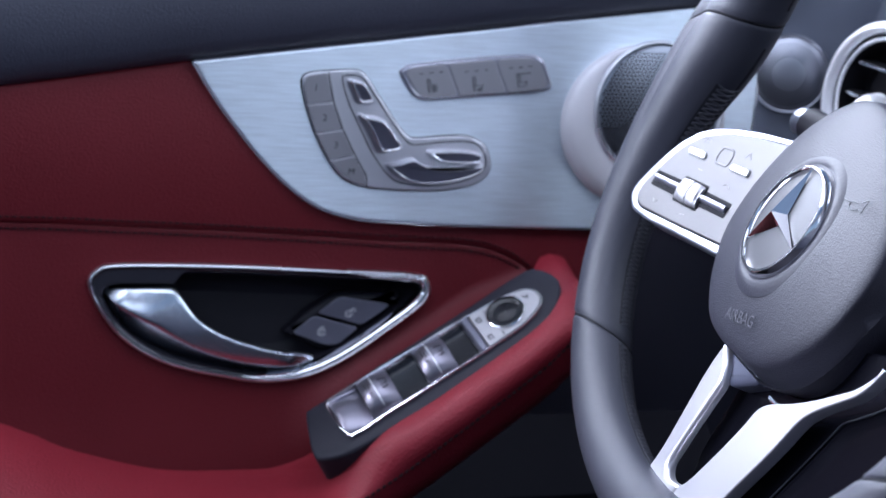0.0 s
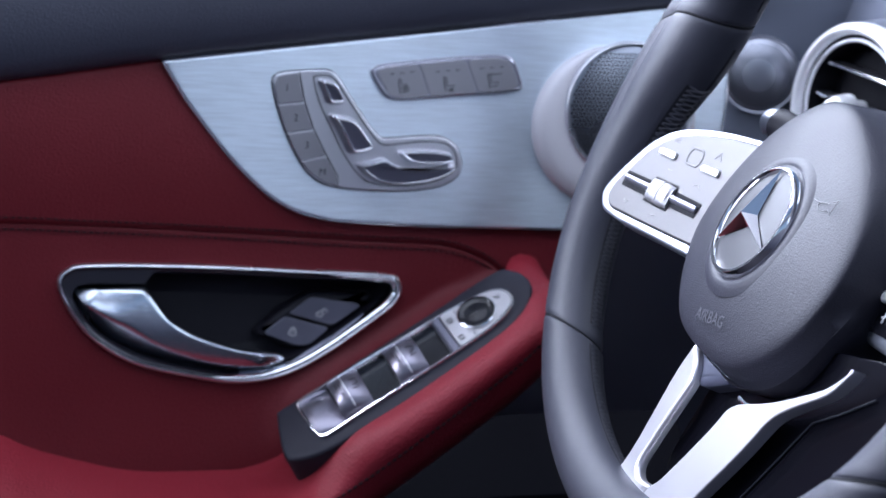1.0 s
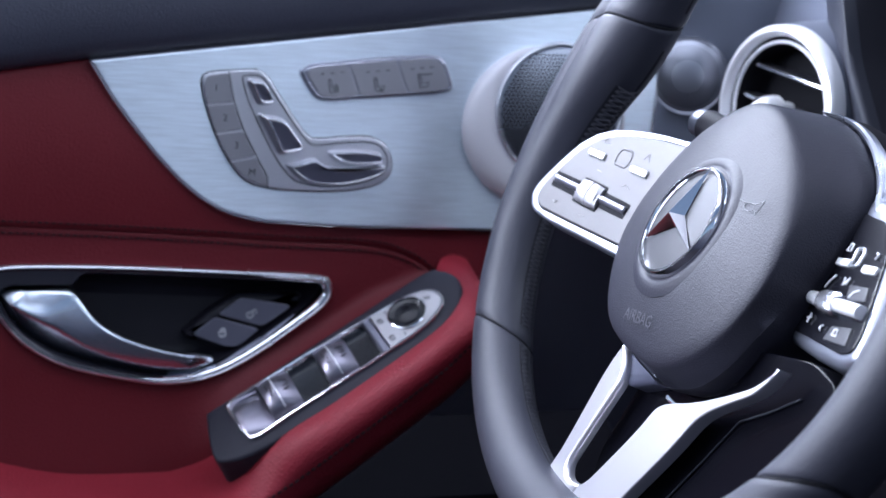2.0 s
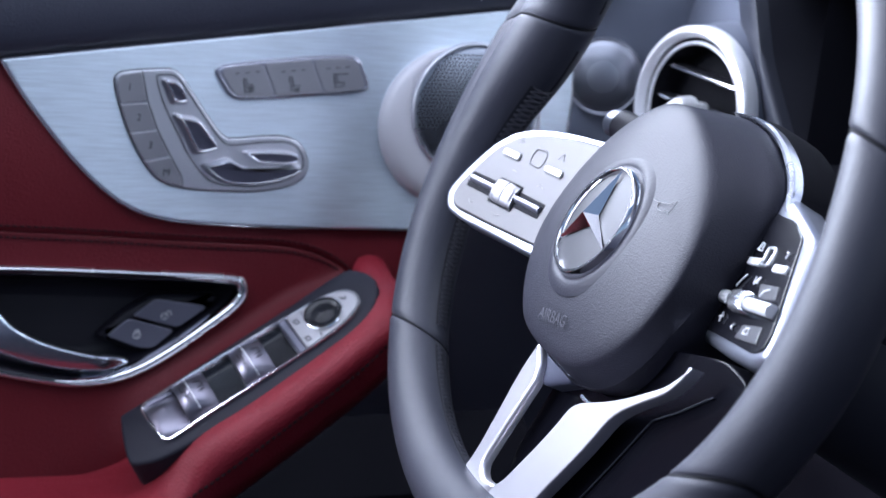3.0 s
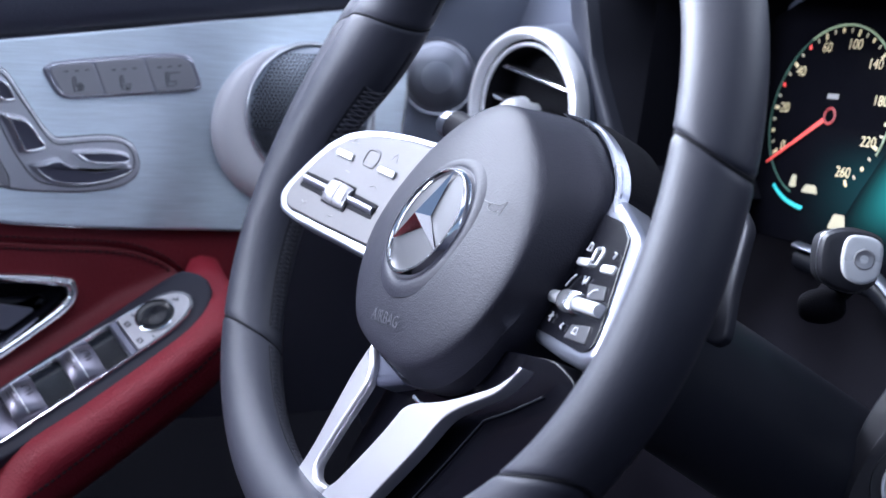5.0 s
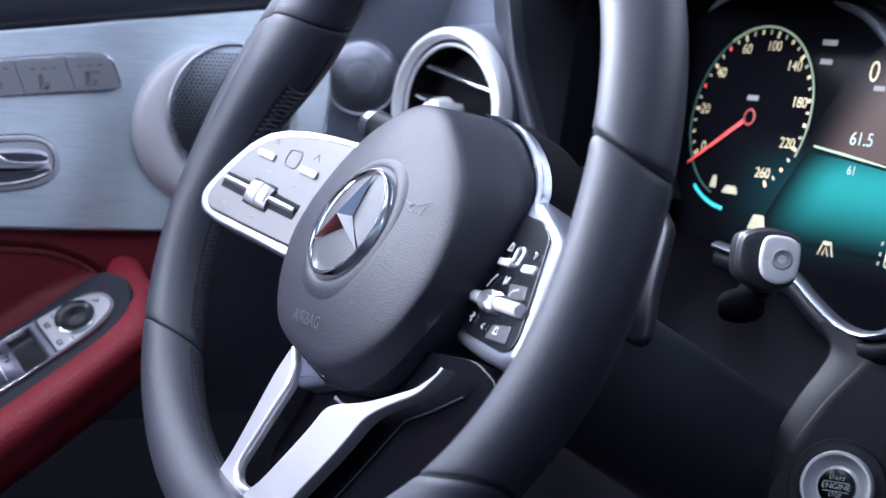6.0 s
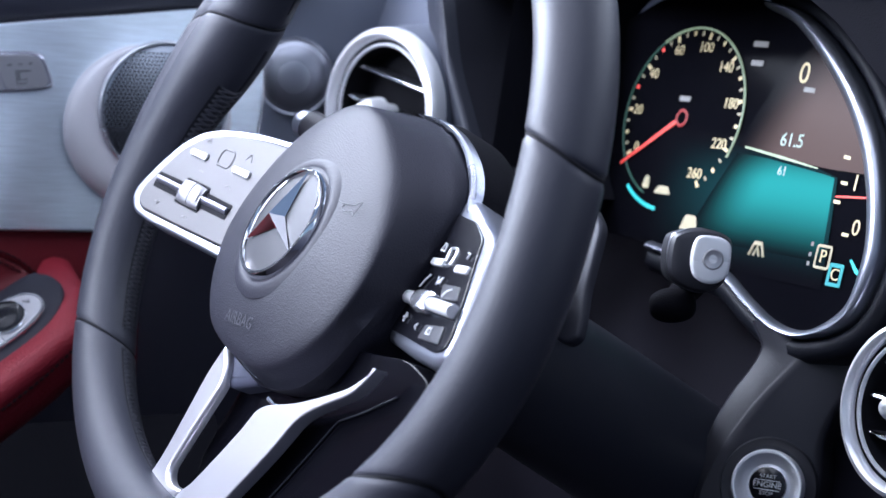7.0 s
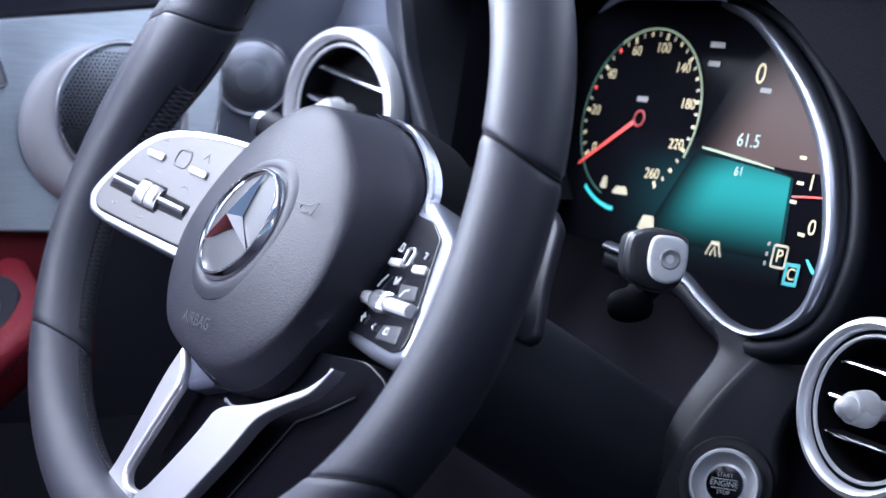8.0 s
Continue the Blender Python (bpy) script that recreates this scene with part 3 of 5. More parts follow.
INNER = spline([(-0.1316, 0.0457), (-0.1294, 0.0480), (-0.1230, 0.0481), (-0.1188, 0.0460), (-0.1120, 0.0368), (-0.1001, 0.0203), (-0.0940, 0.0128), (-0.0883, 0.0102), (-0.0702, 0.0122), (-0.0551, 0.0121), (-0.0482, 0.0074), (-0.0459, -0.0004), (-0.0494, -0.0062), (-0.0593, -0.0109), (-0.0759, -0.0136), (-0.0925, -0.0128), (-0.1025, -0.0090), (-0.1127, 0.0036), (-0.1212, 0.0193), (-0.1280, 0.0333)], 130)
part("adjuster_tray", surround(INNER, [(0, 0.0078), (0.0001, 0.00815), (0.0007, 0.00815), (0.0008, 0.0078)]), VOID_BLACK, mod, "dark groove", m=DOOR)


def shrink(o, d, steps=5):
    """The outline moved inwards in small steps, each smoothed, so that tight corners stay clean."""
    for _ in range(steps):
        o = inset(o, d / steps)
        o = [p * 0.6 + (o[i - 1] + o[(i + 1) % len(o)]) * 0.2 for i, p in enumerate(o)]
    return o


def adjuster(o, h, k=1.0, name="seat_adjuster"):
    """A tapered switch with a polished rim round a darker sunk face."""
    s = spline(o, 64)
    z = 0.0075
    skirt = [lift(shrink(s, d * k) if d > 0 else inset(s, d), z + h * f) for d, f in ((-0.0004, 0.0), (0.0003, 0.25), (0.0008, 0.55), (0.0013, 0.82), (0.0017, 0.94))]
    p = part(name, loft(skirt, cap1=True), MATTE_SILVER, mod, "satin silver seat switch", m=DOOR, sharp=70)
    part("switch_rim", loft([lift(shrink(s, d * k), z + h * f) for d, f in ((0.0014, 0.88), (0.0016, 0.97), (0.0020, 1.0), (0.0024, 0.98), (0.0027, 0.90))]), CHROME, mod, "polished rim of the switch", m=DOOR, sharp=70)
    part("switch_face", loft([lift(shrink(s, 0.0024 * k), z + h * 0.86), lift(shrink(s, 0.0026 * k), z + h * 0.95)], cap1=True), SWITCH_FACE, mod, "dark smooth switch face", m=DOOR, sharp=20)


adjuster([(-0.1286, 0.0450), (-0.1251, 0.0457), (-0.1186, 0.0437), (-0.1146, 0.0369), (-0.1135, 0.0338), (-0.1161, 0.0322), (-0.1225, 0.0324), (-0.1259, 0.0382)], 0.008, 0.9)
adjuster([(-0.1222, 0.0265), (-0.1177, 0.0262), (-0.1080, 0.0239), (-0.1012, 0.0159), (-0.0965, 0.0090), (-0.0993, 0.0064), (-0.1090, 0.0047), (-0.1124, 0.0087), (-0.1182, 0.0197)], 0.010)
adjuster([(-0.1059, -0.0013), (-0.1007, -0.0006), (-0.0904, 0.0027), (-0.0860, -0.0004), (-0.0777, -0.0029), (-0.0644, -0.0027), (-0.0484, -0.0006), (-0.0509, -0.0051), (-0.0608, -0.0091), (-0.0741, -0.0118), (-0.0873, -0.0119), (-0.0965, -0.0094)], 0.010, 0.62)
adjuster([(-0.0820, 0.0059), (-0.0761, 0.0073), (-0.0612, 0.0075), (-0.0511, 0.0057), (-0.0502, 0.0019), (-0.0525, -0.0001), (-0.0675, -0.0006), (-0.0759, 0.0009)], 0.008, 0.7)

# seat heating module
HEAT = spline([(-0.0981, 0.0497), (-0.0963, 0.0529), (-0.0898, 0.0553), (-0.0685, 0.0581), (-0.0453, 0.0607), (-0.0234, 0.0623), (-0.0148, 0.0603), (-0.0111, 0.0536), (-0.0083, 0.0456), (-0.0106, 0.0423), (-0.0207, 0.0402), (-0.0410, 0.0384), (-0.0677, 0.0359), (-0.0826, 0.0349), (-0.0892, 0.0367), (-0.0936, 0.0419)], 120)
heat = part("seat_heating_module", plate(HEAT, 0.0034, 0.0018, z0=0.0050, seg=5), DARK_CHROME, door, "chrome-edged seat heating module")
part("module_edge", surround(inset(HEAT, 0.0013), bead(0.0007, 0.0005, 0.0080)), CHROME, heat, "thin chrome edge", m=DOOR)
for i, o in enumerate(([(-0.0951, 0.0498), (-0.0923, 0.0524), (-0.0713, 0.0553), (-0.0641, 0.0379), (-0.0796, 0.0366), (-0.0872, 0.0374)], [(-0.0707, 0.0554), (-0.0432, 0.0586), (-0.0359, 0.0405), (-0.0635, 0.0380)], [(-0.0426, 0.0587), (-0.0237, 0.0605), (-0.0161, 0.0583), (-0.0111, 0.0462), (-0.0137, 0.0430), (-0.0353, 0.0406)])):
    part("heating_button", plate(rounded(o, 0.003 if i != 1 else 0.0012, 4), 0.0012, 0.0003, z0=0.0075), BUTTON_GREY, heat, "grey button with a seat symbol", m=DOOR)
    cx, cy = ((-0.0795, 0.0439), (-0.0530, 0.0458), (-0.0269, 0.0484))[i]
    tilt = 0.11
    bars = [[(cx + dx - 0.0012 - 0.001, cy + 0.0065 + dx * tilt), (cx + dx + 0.0012 - 0.001, cy + 0.0065 + (dx + 0.0024) * tilt)] for dx in (-0.0058, 0.0, 0.0058)]
    seat = [(cx - 0.0028, cy + 0.0030), (cx - 0.0016, cy + 0.0028), (cx - 0.0008, cy - 0.0022), (cx + 0.0034, cy - 0.0014), (cx + 0.0028, cy - 0.0036), (cx - 0.0018, cy - 0.0046), (cx - 0.0032, cy + 0.0020), (cx - 0.0028, cy + 0.0030)]
    extra = [[(cx + 0.0008 + 0.0012 * k, cy + 0.0004), (cx + 0.0003 + 0.0012 * k, cy - 0.0040)] for k in range(2)] if i == 0 else ([[(cx + 0.0004, cy - 0.0052), (cx + 0.0026, cy - 0.0030)], [(cx + 0.0026, cy - 0.0052), (cx + 0.0004, cy - 0.0030)]] if i == 1 else [[(cx - 0.001, cy + 0.0028), (cx + 0.0052, cy + 0.0034)]])
    part("symbol", strokes(bars + [seat] + extra, 0.00032, 0.0088), MARK, heat, m=DOOR)


# armrest, swept up towards the front
RAIL_A = [(-0.75, -0.128, 0.006), (-0.50, -0.136, 0.006), (-0.3400, -0.1440, 0.006), (-0.3014, -0.1528, 0.006), (-0.2849, -0.1603, 0.006), (-0.2652, -0.1667, 0.006), (-0.2249, -0.1763, 0.007), (-0.1774, -0.1780, 0.009), (-0.1600, -0.1765, 0.011), (-0.1440, -0.1700, 0.026), (-0.1340, -0.1560, 0.055), (-0.1200, -0.1422, 0.071), (-0.0874, -0.1222, 0.073), (-0.0398, -0.0912, 0.070), (-0.0241, -0.0783, 0.062), (-0.0175, -0.0700, 0.053), (-0.0130, -0.0670, 0.047), (-0.0040, -0.0650, 0.043), (0.0060, -0.0660, 0.030), (0.0120, -0.0740, 0.000)]
RAIL_C = [(-0.75, -0.165, 0.084), (-0.50, -0.182, 0.085), (-0.3158, -0.1978, 0.085), (-0.2850, -0.206, 0.085), (-0.2602, -0.2100, 0.085), (-0.2326, -0.2110, 0.085), (-0.1926, -0.2030, 0.085), (-0.1555, -0.1852, 0.085), (-0.1195, -0.1660, 0.085), (-0.0800, -0.1390, 0.085), (-0.0350, -0.1085, 0.080), (-0.0186, -0.0955, 0.077), (-0.0080, -0.0860, 0.0760), (0.0020, -0.0800, 0.0640), (0.0100, -0.0790, 0.0400), (0.0140, -0.0800, 0.010)]
ra, rc = spline(RAIL_A, 120, False), spline(RAIL_C, 120, False)
sections = []
for a, c in zip(ra, rc):
    d = c - a
    sections.append([a + Vector((0.004, 0.012, -0.045)), a + Vector((0, 0.003, -0.010)), a + Vector((0, 0.0006, -0.0025)), a, a + d * 0.16 + Vector((0, 0.001, 0.0045)), a + d * 0.36 + Vector((0, 0.001, 0.0075)), a + d * 0.60 + Vector((0, 0, 0.0070)), a + d * 0.85 + Vector((0, 0, 0.0035)), c, c + Vector((0.004, -0.008, -0.003)), c + Vector((0.008, -0.015, -0.011)), c + Vector((0.012, -0.020, -0.024)), c + Vector((0.02, -0.024, -0.06))])
part("armrest", loft(sections, closed=False), RED_LIT, door, "padded red leather armrest", sharp=70)


def thread(curve, up, r=0.0005, fill=0.62, sub=1):
    """A row of separate stitches along a curve."""
    bm = bmesh.new()
    for a, b in zip(curve, curve[1:]):
        for k in range(sub):
            p, q = a.lerp(b, k / sub), a.lerp(b, (k + fill) / sub)
            t = tube([p, p.lerp(q, 0.5) + Vector(up), q], r, 5)
            me = bpy.data.meshes.new("tmp")
            t.to_mesh(me)
            t.free()
            bm.from_mesh(me)
            bpy.data.meshes.remove(me)
    return bm


# double row of stitches along the seam
SEAM_RUN = spline([(x, z, 0.0) for x, z in SEAM if -0.6 < x < 0.02], 150, False)
for dz, w in ((0.0031, 0.0010), (-0.0033, -0.0006)):
    tagged(part("seam_stitching", thread([p + Vector((0, dz, w)) for p in SEAM_RUN], (0, 0, 0.0005), 0.0005, 0.66), RED_THREAD, door, "dark red thread along the seam"), kind="stuff")
tagged(part("armrest_stitching", thread([a.lerp(c, 0.985) + Vector((0, 0, 0.0008)) for a, c in zip(ra, rc)], (0, 0, 0.0004), 0.00075, 0.60, 2), RED_THREAD, door, "dark red thread along the armrest"), kind="stuff")
part("door_pocket", loft([[(y, z0, w) for z0, w in ((-0.16, -0.042), (-0.20, 0.0), (-0.30, 0.012), (-0.60, 0.012))] for y in (-0.8, -0.3, 0.0, 0.12)], closed=False), DASH_SHADED, door, "black plastic lower door")

# corner panel with the tweeter
CORNER = frame_of((-0.290, 0.150, 0.055), (0.5, 0.866, 0), (0, 0, 1))
co = [[(u, v, 0.006 * math.cos(min(1, abs(u) / 0.10) * math.pi / 2) - 0.012 * max(0, -u - 0.03) / 0.03 - 0.010 * max(0, u - 0.03) / 0.05 - (0.02 if v > 0.09 else 0)) for v in (-0.055, -0.04, -0.02, 0.0, 0.04, 0.075, 0.10)] for u in [-0.066 + 0.154 * k / 24 for k in range(25)]]
part("corner_panel", loft(co, closed=False), CORNER_GREY, door, "dark blue-grey corner panel", m=CORNER, sharp=70)
TW = frame_of((-0.2798, 0.1426, 0.0553), (0.5, 0.866, 0), (0, -0.03, 1))
tw = part("tweeter", turned([(0.0238, -0.010), (0.0235, 0.0000), (0.0228, 0.0008), (0.0222, 0.0006), *[(0.0216 * k / 16 + 0.0002, 0.0066 - 0.0062 * (k / 16) ** 2.2) for k in range(16, -1, -1)]], 64), GRILLE_DARK, door, "dark round perforated tweeter", m=TW)
holes(tw, TW, 0.0208, 0.00180, 0.00064, lambda q: 0.0067 - 0.0062 * (q / 0.0216) ** 2.2, core=0.0095, hexed=False)

# window switch panel on the armrest
POD = frame_of((-0.236, -0.1525, -0.1456), (0.0451, 0.8668, 0.4966), (-0.8649, -0.2149, 0.4537))
POD_O = spline([(0.0027, 0.0148), (0.0068, 0.0179), (0.0257, 0.0190), (0.1009, 0.0246), (0.1471, 0.0282), (0.1575, 0.0232), (0.1620, 0.0111), (0.1571, -0.0011), (0.1464, -0.0106), (0.1265, -0.0174), (0.0699, -0.0239), (0.0204, -0.0253), (0.0003, -0.0199), (-0.0040, -0.0111)], 120)
PF = spline([(0.0145, 0.0085), (0.0172, 0.0146), (0.0310, 0.0160), (0.1014, 0.0180), (0.1088, 0.0180), (0.1345, 0.0174), (0.1450, 0.0130), (0.1485, 0.0050), (0.1450, -0.0030), (0.1303, -0.0095), (0.0999, -0.0125), (0.0457, -0.0158), (0.0205, -0.0173), (0.0160, -0.0101)], 120)
pod = part("window_switch_panel", loft([lift(POD_O, -0.0220), lift(POD_O, -0.0025), lift(inset(POD_O, 0.0006), -0.0011), lift(inset(POD_O, 0.0018), -0.0005), lift(inset(PF, -0.0010), -0.0005), lift(inset(PF, 0.0008), -0.0005), lift(inset(PF, 0.0010), -0.0052)], cap1=True), POD_BLACK, door, "black switch panel", m=POD, sharp=50)
part("switch_frame", surround(PF, [(0.0, -0.001), (0.0, 0.0010), (0.0004, 0.0016), (0.0011, 0.0016), (0.0016, 0.0010), (0.0018, -0.0040)]), CHROME, pod, "thin chrome frame", m=POD)
part("switch_well", plate(inset(PF, 0.0016), 0.0010, 0.0003, z0=-0.0048), BLACK_GLOSS, pod, "gloss black switch well", m=POD)


def hump(x0, x1, half, h, x_peak, base=-0.0040, fall=0.75):
    """A switch that rises to a ridge, rounded across like a barrel."""
    rows = []
    for i in range(17):
        f = i / 16
        x = x0 + (x1 - x0) * f
        z = h * (math.sin((0.45 + 0.55 * min(f / x_peak, 1)) * math.pi / 2) if f < x_peak else math.cos((f - x_peak) / (1 - x_peak) * math.pi / 2 * fall))
        rows.append([(x, half * math.cos(math.pi * j / 20), base + (z - base) * (math.sin(math.pi * j / 20) ** 0.72 if 0 < j < 20 else 0.0)) for j in range(21)])
    return loft(rows, closed=False, cap0=True, cap1=True)


part("blank_cap", moved(hump(0.0, 0.0175, 0.0146, 0.0030, 0.10, fall=1.25), at2(0.0165, -0.0008, 0.0)), SATIN_DARK, pod, "smooth dark silver end cap", m=POD)
for x in (0.0345, 0.0700):
    sw = part("window_switch", moved(hump(0.0, 0.0180, 0.0136, 0.0084, 0.42, fall=0.66), at2(x, 0.0012, 0.0, -2)), SATIN_DARK, pod, "domed silver-grey window switch", m=POD)
    part("switch_ridge", tube([(x + 0.0078, 0.0012 + 0.0136 * math.cos(math.pi * j / 20), -0.0040 + 0.0125 * math.sin(math.pi * j / 20) ** 0.72) for j in range(3, 18)], 0.00040, 6), RING_CHROME, sw, "bright ridge", m=POD)
    part("symbol", merge(strokes([[(x + 0.0115, 0.0045), (x + 0.0115, -0.0005), (x + 0.0150, -0.0005), (x + 0.0150, 0.0030), (x + 0.0115, 0.0045)], [(x + 0.0115, -0.003), (x + 0.0150, -0.003)]], 0.00030, 0.0074), strokes([[(x + 0.0035, 0.0050), (x + 0.0035, 0.0010)], [(x + 0.0052, 0.0040), (x + 0.0052, -0.0010)], [(x + 0.0035, -0.003), (x + 0.0052, -0.003)]], 0.00030, 0.0082)), MARK, pod, m=POD)
part("switch_divider", box(0.1025, 0.1078, -0.0115, 0.0168, -0.0042, 0.0014, 0.0012), DARK_CHROME, pod, "dark silver bridge", m=POD)
part("mirror_switch_plate", plate(spline([(0.1082, 0.0150), (0.1098, 0.0166), (0.1200, 0.0166), (0.1328, 0.0160), (0.1432, 0.0118), (0.1466, 0.0045), (0.1430, -0.0024), (0.1300, -0.0078), (0.1180, -0.0096), (0.1094, -0.0103), (0.1080, -0.0085), (0.1080, 0.0030)], 84), 0.0062, 0.0005, z0=-0.0042), BUTTON_LIGHT, pod, "pale silver mirror switch plate", m=POD)
part("mirror_knob", moved(turned([(0.0108, 0.0), (0.0106, 0.0006), (0.0098, 0.0009), (0.0090, 0.0004), (0.0060, 0.0004), (0.0030, 0.0009), (0.0003, 0.0012)], 40), at2(0.1262, 0.0048, 0.0022)), BLACK_GLOSS, pod, "dark round mirror adjuster", m=POD)
part("knob_ring", moved(turned([(0.0112, 0.0), (0.0113, 0.0010), (0.0108, 0.0013), (0.0106, 0.0)], 40), at2(0.1262, 0.0048, 0.0021)), CHROME, pod, "chrome ring", m=POD)
part("symbol", strokes([[(0.1100, 0.0110), (0.1125, 0.0110), (0.1125, 0.0080), (0.1105, 0.0080), (0.1100, 0.0110)], [(0.1100, -0.004), (0.1125, -0.004), (0.1125, -0.007), (0.1105, -0.007), (0.1100, -0.004)], [(0.1390, 0.0090), (0.1415, 0.0060), (0.1420, 0.0085)], [(0.1165, 0.0142), (0.1165, 0.0125)], [(0.1185, -0.0065), (0.1185, -0.0085)]], 0.00035, 0.0023), MARK, pod, m=POD)


# ---- steering wheel ----
TAU = radians(30)
HUB = frame_of((0, 0, 0), (1, 0, 0), (0, math.sin(TAU), math.cos(TAU)))
RIMF = HUB @ pose(0, 0, -0.0067, 9.73, 0, 0)
wheel = thing("steering_wheel", HUB, "charcoal leather steering wheel with satin silver spokes", "steering wheel")


def rim_point(a):
    low = 0.1408 if math.sin(a) < 0 else 0.1769
    return Vector((0.1769 * math.cos(a), low * math.sin(a), 0))


RT = 0.0151
STEP = 900


# seams of the leather: angle on the rim, slant in degrees, and where on the section the slant is zero
SEAMS = ((15.8, 2.6, 78), (147.2, -5.6, 117), (213.6, 4.6, 125), (325.3, -7.0, 100))


def seam_angle(q, s):
    return q[0] + q[1] * math.sin(s - math.radians(q[2]))


def rim_section(a, s, grow=0.0):
    """A point of the rim's skin: a round section, with a thumb rest on the upper left."""
    p, q = rim_point(a - 0.01), rim_point(a + 0.01)
    t = (q - p).normalized()
    out = Vector((t.y, -t.x, 0))
    deg = math.degrees(a) % 360
    near = min(abs((deg - seam_angle(q, s) + 180) % 360 - 180) for q in SEAMS)
    r = RT - 0.0011 * math.exp(-(near / 0.62) ** 2) + grow
    rest = 0.0160 * math.exp(-((deg - 150) / 20) ** 2)
    back = max(0.0, math.cos(s - math.radians(200)))
    return rim_point(a) + (out * math.cos(s) + Vector((0, 0, 1.02 * math.sin(s)))) * (r + rest * back)


rim = part("rim", loft([[rim_section(2 * math.pi * i / STEP, 2 * math.pi * j / 60) for j in range(60)] for i in range(STEP)], ring=True), RIM_LEATHER, wheel, "smooth charcoal leather rim", m=RIMF, sharp=60)
for k in SEAMS:
    part("rim_seam", tube([rim_section(math.radians(seam_angle(k, 2 * math.pi * j / 48)), 2 * math.pi * j / 48, 0.0001) for j in range(48)], 0.0008, 6, closed=True), VOID_BLACK, rim, "dark seam in the leather", m=RIMF)
    part("seam_fold", loft([[rim_section(math.radians(seam_angle(k, 2 * math.pi * j / 40) + dk), 2 * math.pi * j / 40, g) for j in range(40)] for dk, g in ((0.15, -0.0003), (0.32, 0.0003), (0.9, 0.0003), (2.2, -0.0003))]), RIM_LEATHER, rim, "folded leather edge", m=RIMF, sharp=80)
# dark bands on the rim's inner side: stitched channels, plus unstitched ones that paint its shade
bm = bmesh.new()
for a0, a1, mid in ((156, 214, 201), (219, 258, 201), (334, 370, 218), (118, 138, 228), (146, 156, 224), (32, 62, 206)):
    part("stitch_shade_band", loft([[rim_section(math.radians(a0 + (a1 - a0) * i / 60), math.radians(sd + mid - 192), g) for sd, g in ((175, 0.00002), (177, 0.0003), (180, 0.0001), (204, 0.0001), (207, 0.0003), (209, 0.00002))] for i in range(61)], closed=False), STITCH_SHADE, rim, "darker band: stitched channel and painted shade of the rim", m=RIMF, sharp=80)
    n = int((a1 - a0) / 1.15) if mid < 215 else 0
    for i in range(n):
        a = math.radians(a0 + (a1 - a0) * (i + 0.5) / n)
        da = math.radians(0.48)
        for s0, s1 in ((206, 178), (178, 206)):
            t = tube([rim_section(a - da, math.radians(s0 + mid - 192), 0.0001), rim_section(a, math.radians(mid), 0.0006), rim_section(a + da, math.radians(s1 + mid - 192), 0.0001)], 0.00052, 5)
            me = bpy.data.meshes.new("tmp")
            t.to_mesh(me)
            t.free()
            bm.from_mesh(me)
            bpy.data.meshes.remove(me)
tagged(part("rim_stitching", bm, THREAD_GREY, rim, "grey cross stitches", m=RIMF), kind="stuff")

# airbag cover
PAD0 = spline([(0, 0.0718), (-0.030, 0.0680), (-0.0545, 0.0545), (-0.0672, 0.0350), (-0.0710, 0.012), (-0.0670, -0.012), (-0.0545, -0.034), (-0.039, -0.0498), (-0.019, -0.0575), (0.003, -0.0626), (0.024, -0.0655), (0.050, -0.0590), (0.0660, -0.039), (0.0705, -0.012), (0.0722, 0.014), (0.0705, 0.0370), (0.0590, 0.0512), (0.0330, 0.0660)], 110)
FACE = spline([(0, 0.0622), (-0.0200, 0.0594), (-0.0425, 0.0460), (-0.0560, 0.0295), (-0.0640, 0.0110), (-0.0655, -0.0047), (-0.0615, -0.0180), (-0.0520, -0.0340), (-0.0385, -0.0475), (-0.0190, -0.0552), (0.003, -0.0592), (0.0200, -0.0594), (0.0345, -0.0550), (0.0480, -0.0470), (0.0600, -0.0355), (0.0680, -0.0192), (0.0690, -0.0047), (0.0650, 0.0110), (0.0546, 0.0281), (0.0400, 0.0425), (0.0195, 0.0568)], 110)
loops = [lift(inset(PAD0, d), z) for d, z in ((0.010, -0.060), (0.0065, -0.045), (0.0022, -0.030), (0.0006, -0.024), (0.0004, -0.020))]
loops += [lift([p.lerp(q, f) for p, q in zip(PAD0, FACE)], z) for f, z in ((0.25, -0.0172), (0.60, -0.0125), (0.85, -0.0094), (0.95, -0.0081))]
loops += [lift(inset(FACE, d), z) for d, z in ((0.0008, -0.0075), (0.0025, -0.0067), (0.006, -0.0059), (0.014, -0.0046), (0.024, -0.0032), (0.033, -0.0023), (0.038, -0.0021))]
# the sides run down deeper towards the upper right
DROP = (0.011, 0.011, 0.011, 0.011, 0.011, 0.0085, 0.0045, 0.0012, 0.0003)
loops = [[Vector((p[0], p[1], p[2] - (DROP[k] * min(1.0, max(0.0, (p[1] + 0.5 * p[0]) / 0.06)) if k < 9 else 0.0))) for p in row] for k, row in enumerate(loops)]
# the face bows gently, most of all towards its lower edge
loops = [[Vector((p[0], p[1], p[2] - (0.55 * p[0] ** 2 + 2.0 * max(0.0, -0.008 - p[1]) ** 2 if k > 4 else 0.0))) for p in row] for k, row in enumerate(loops)]
pad = part("airbag_cover", loft(loops, cap1=True), PAD_LEATHER, wheel, "grained charcoal airbag cover", sharp=60)
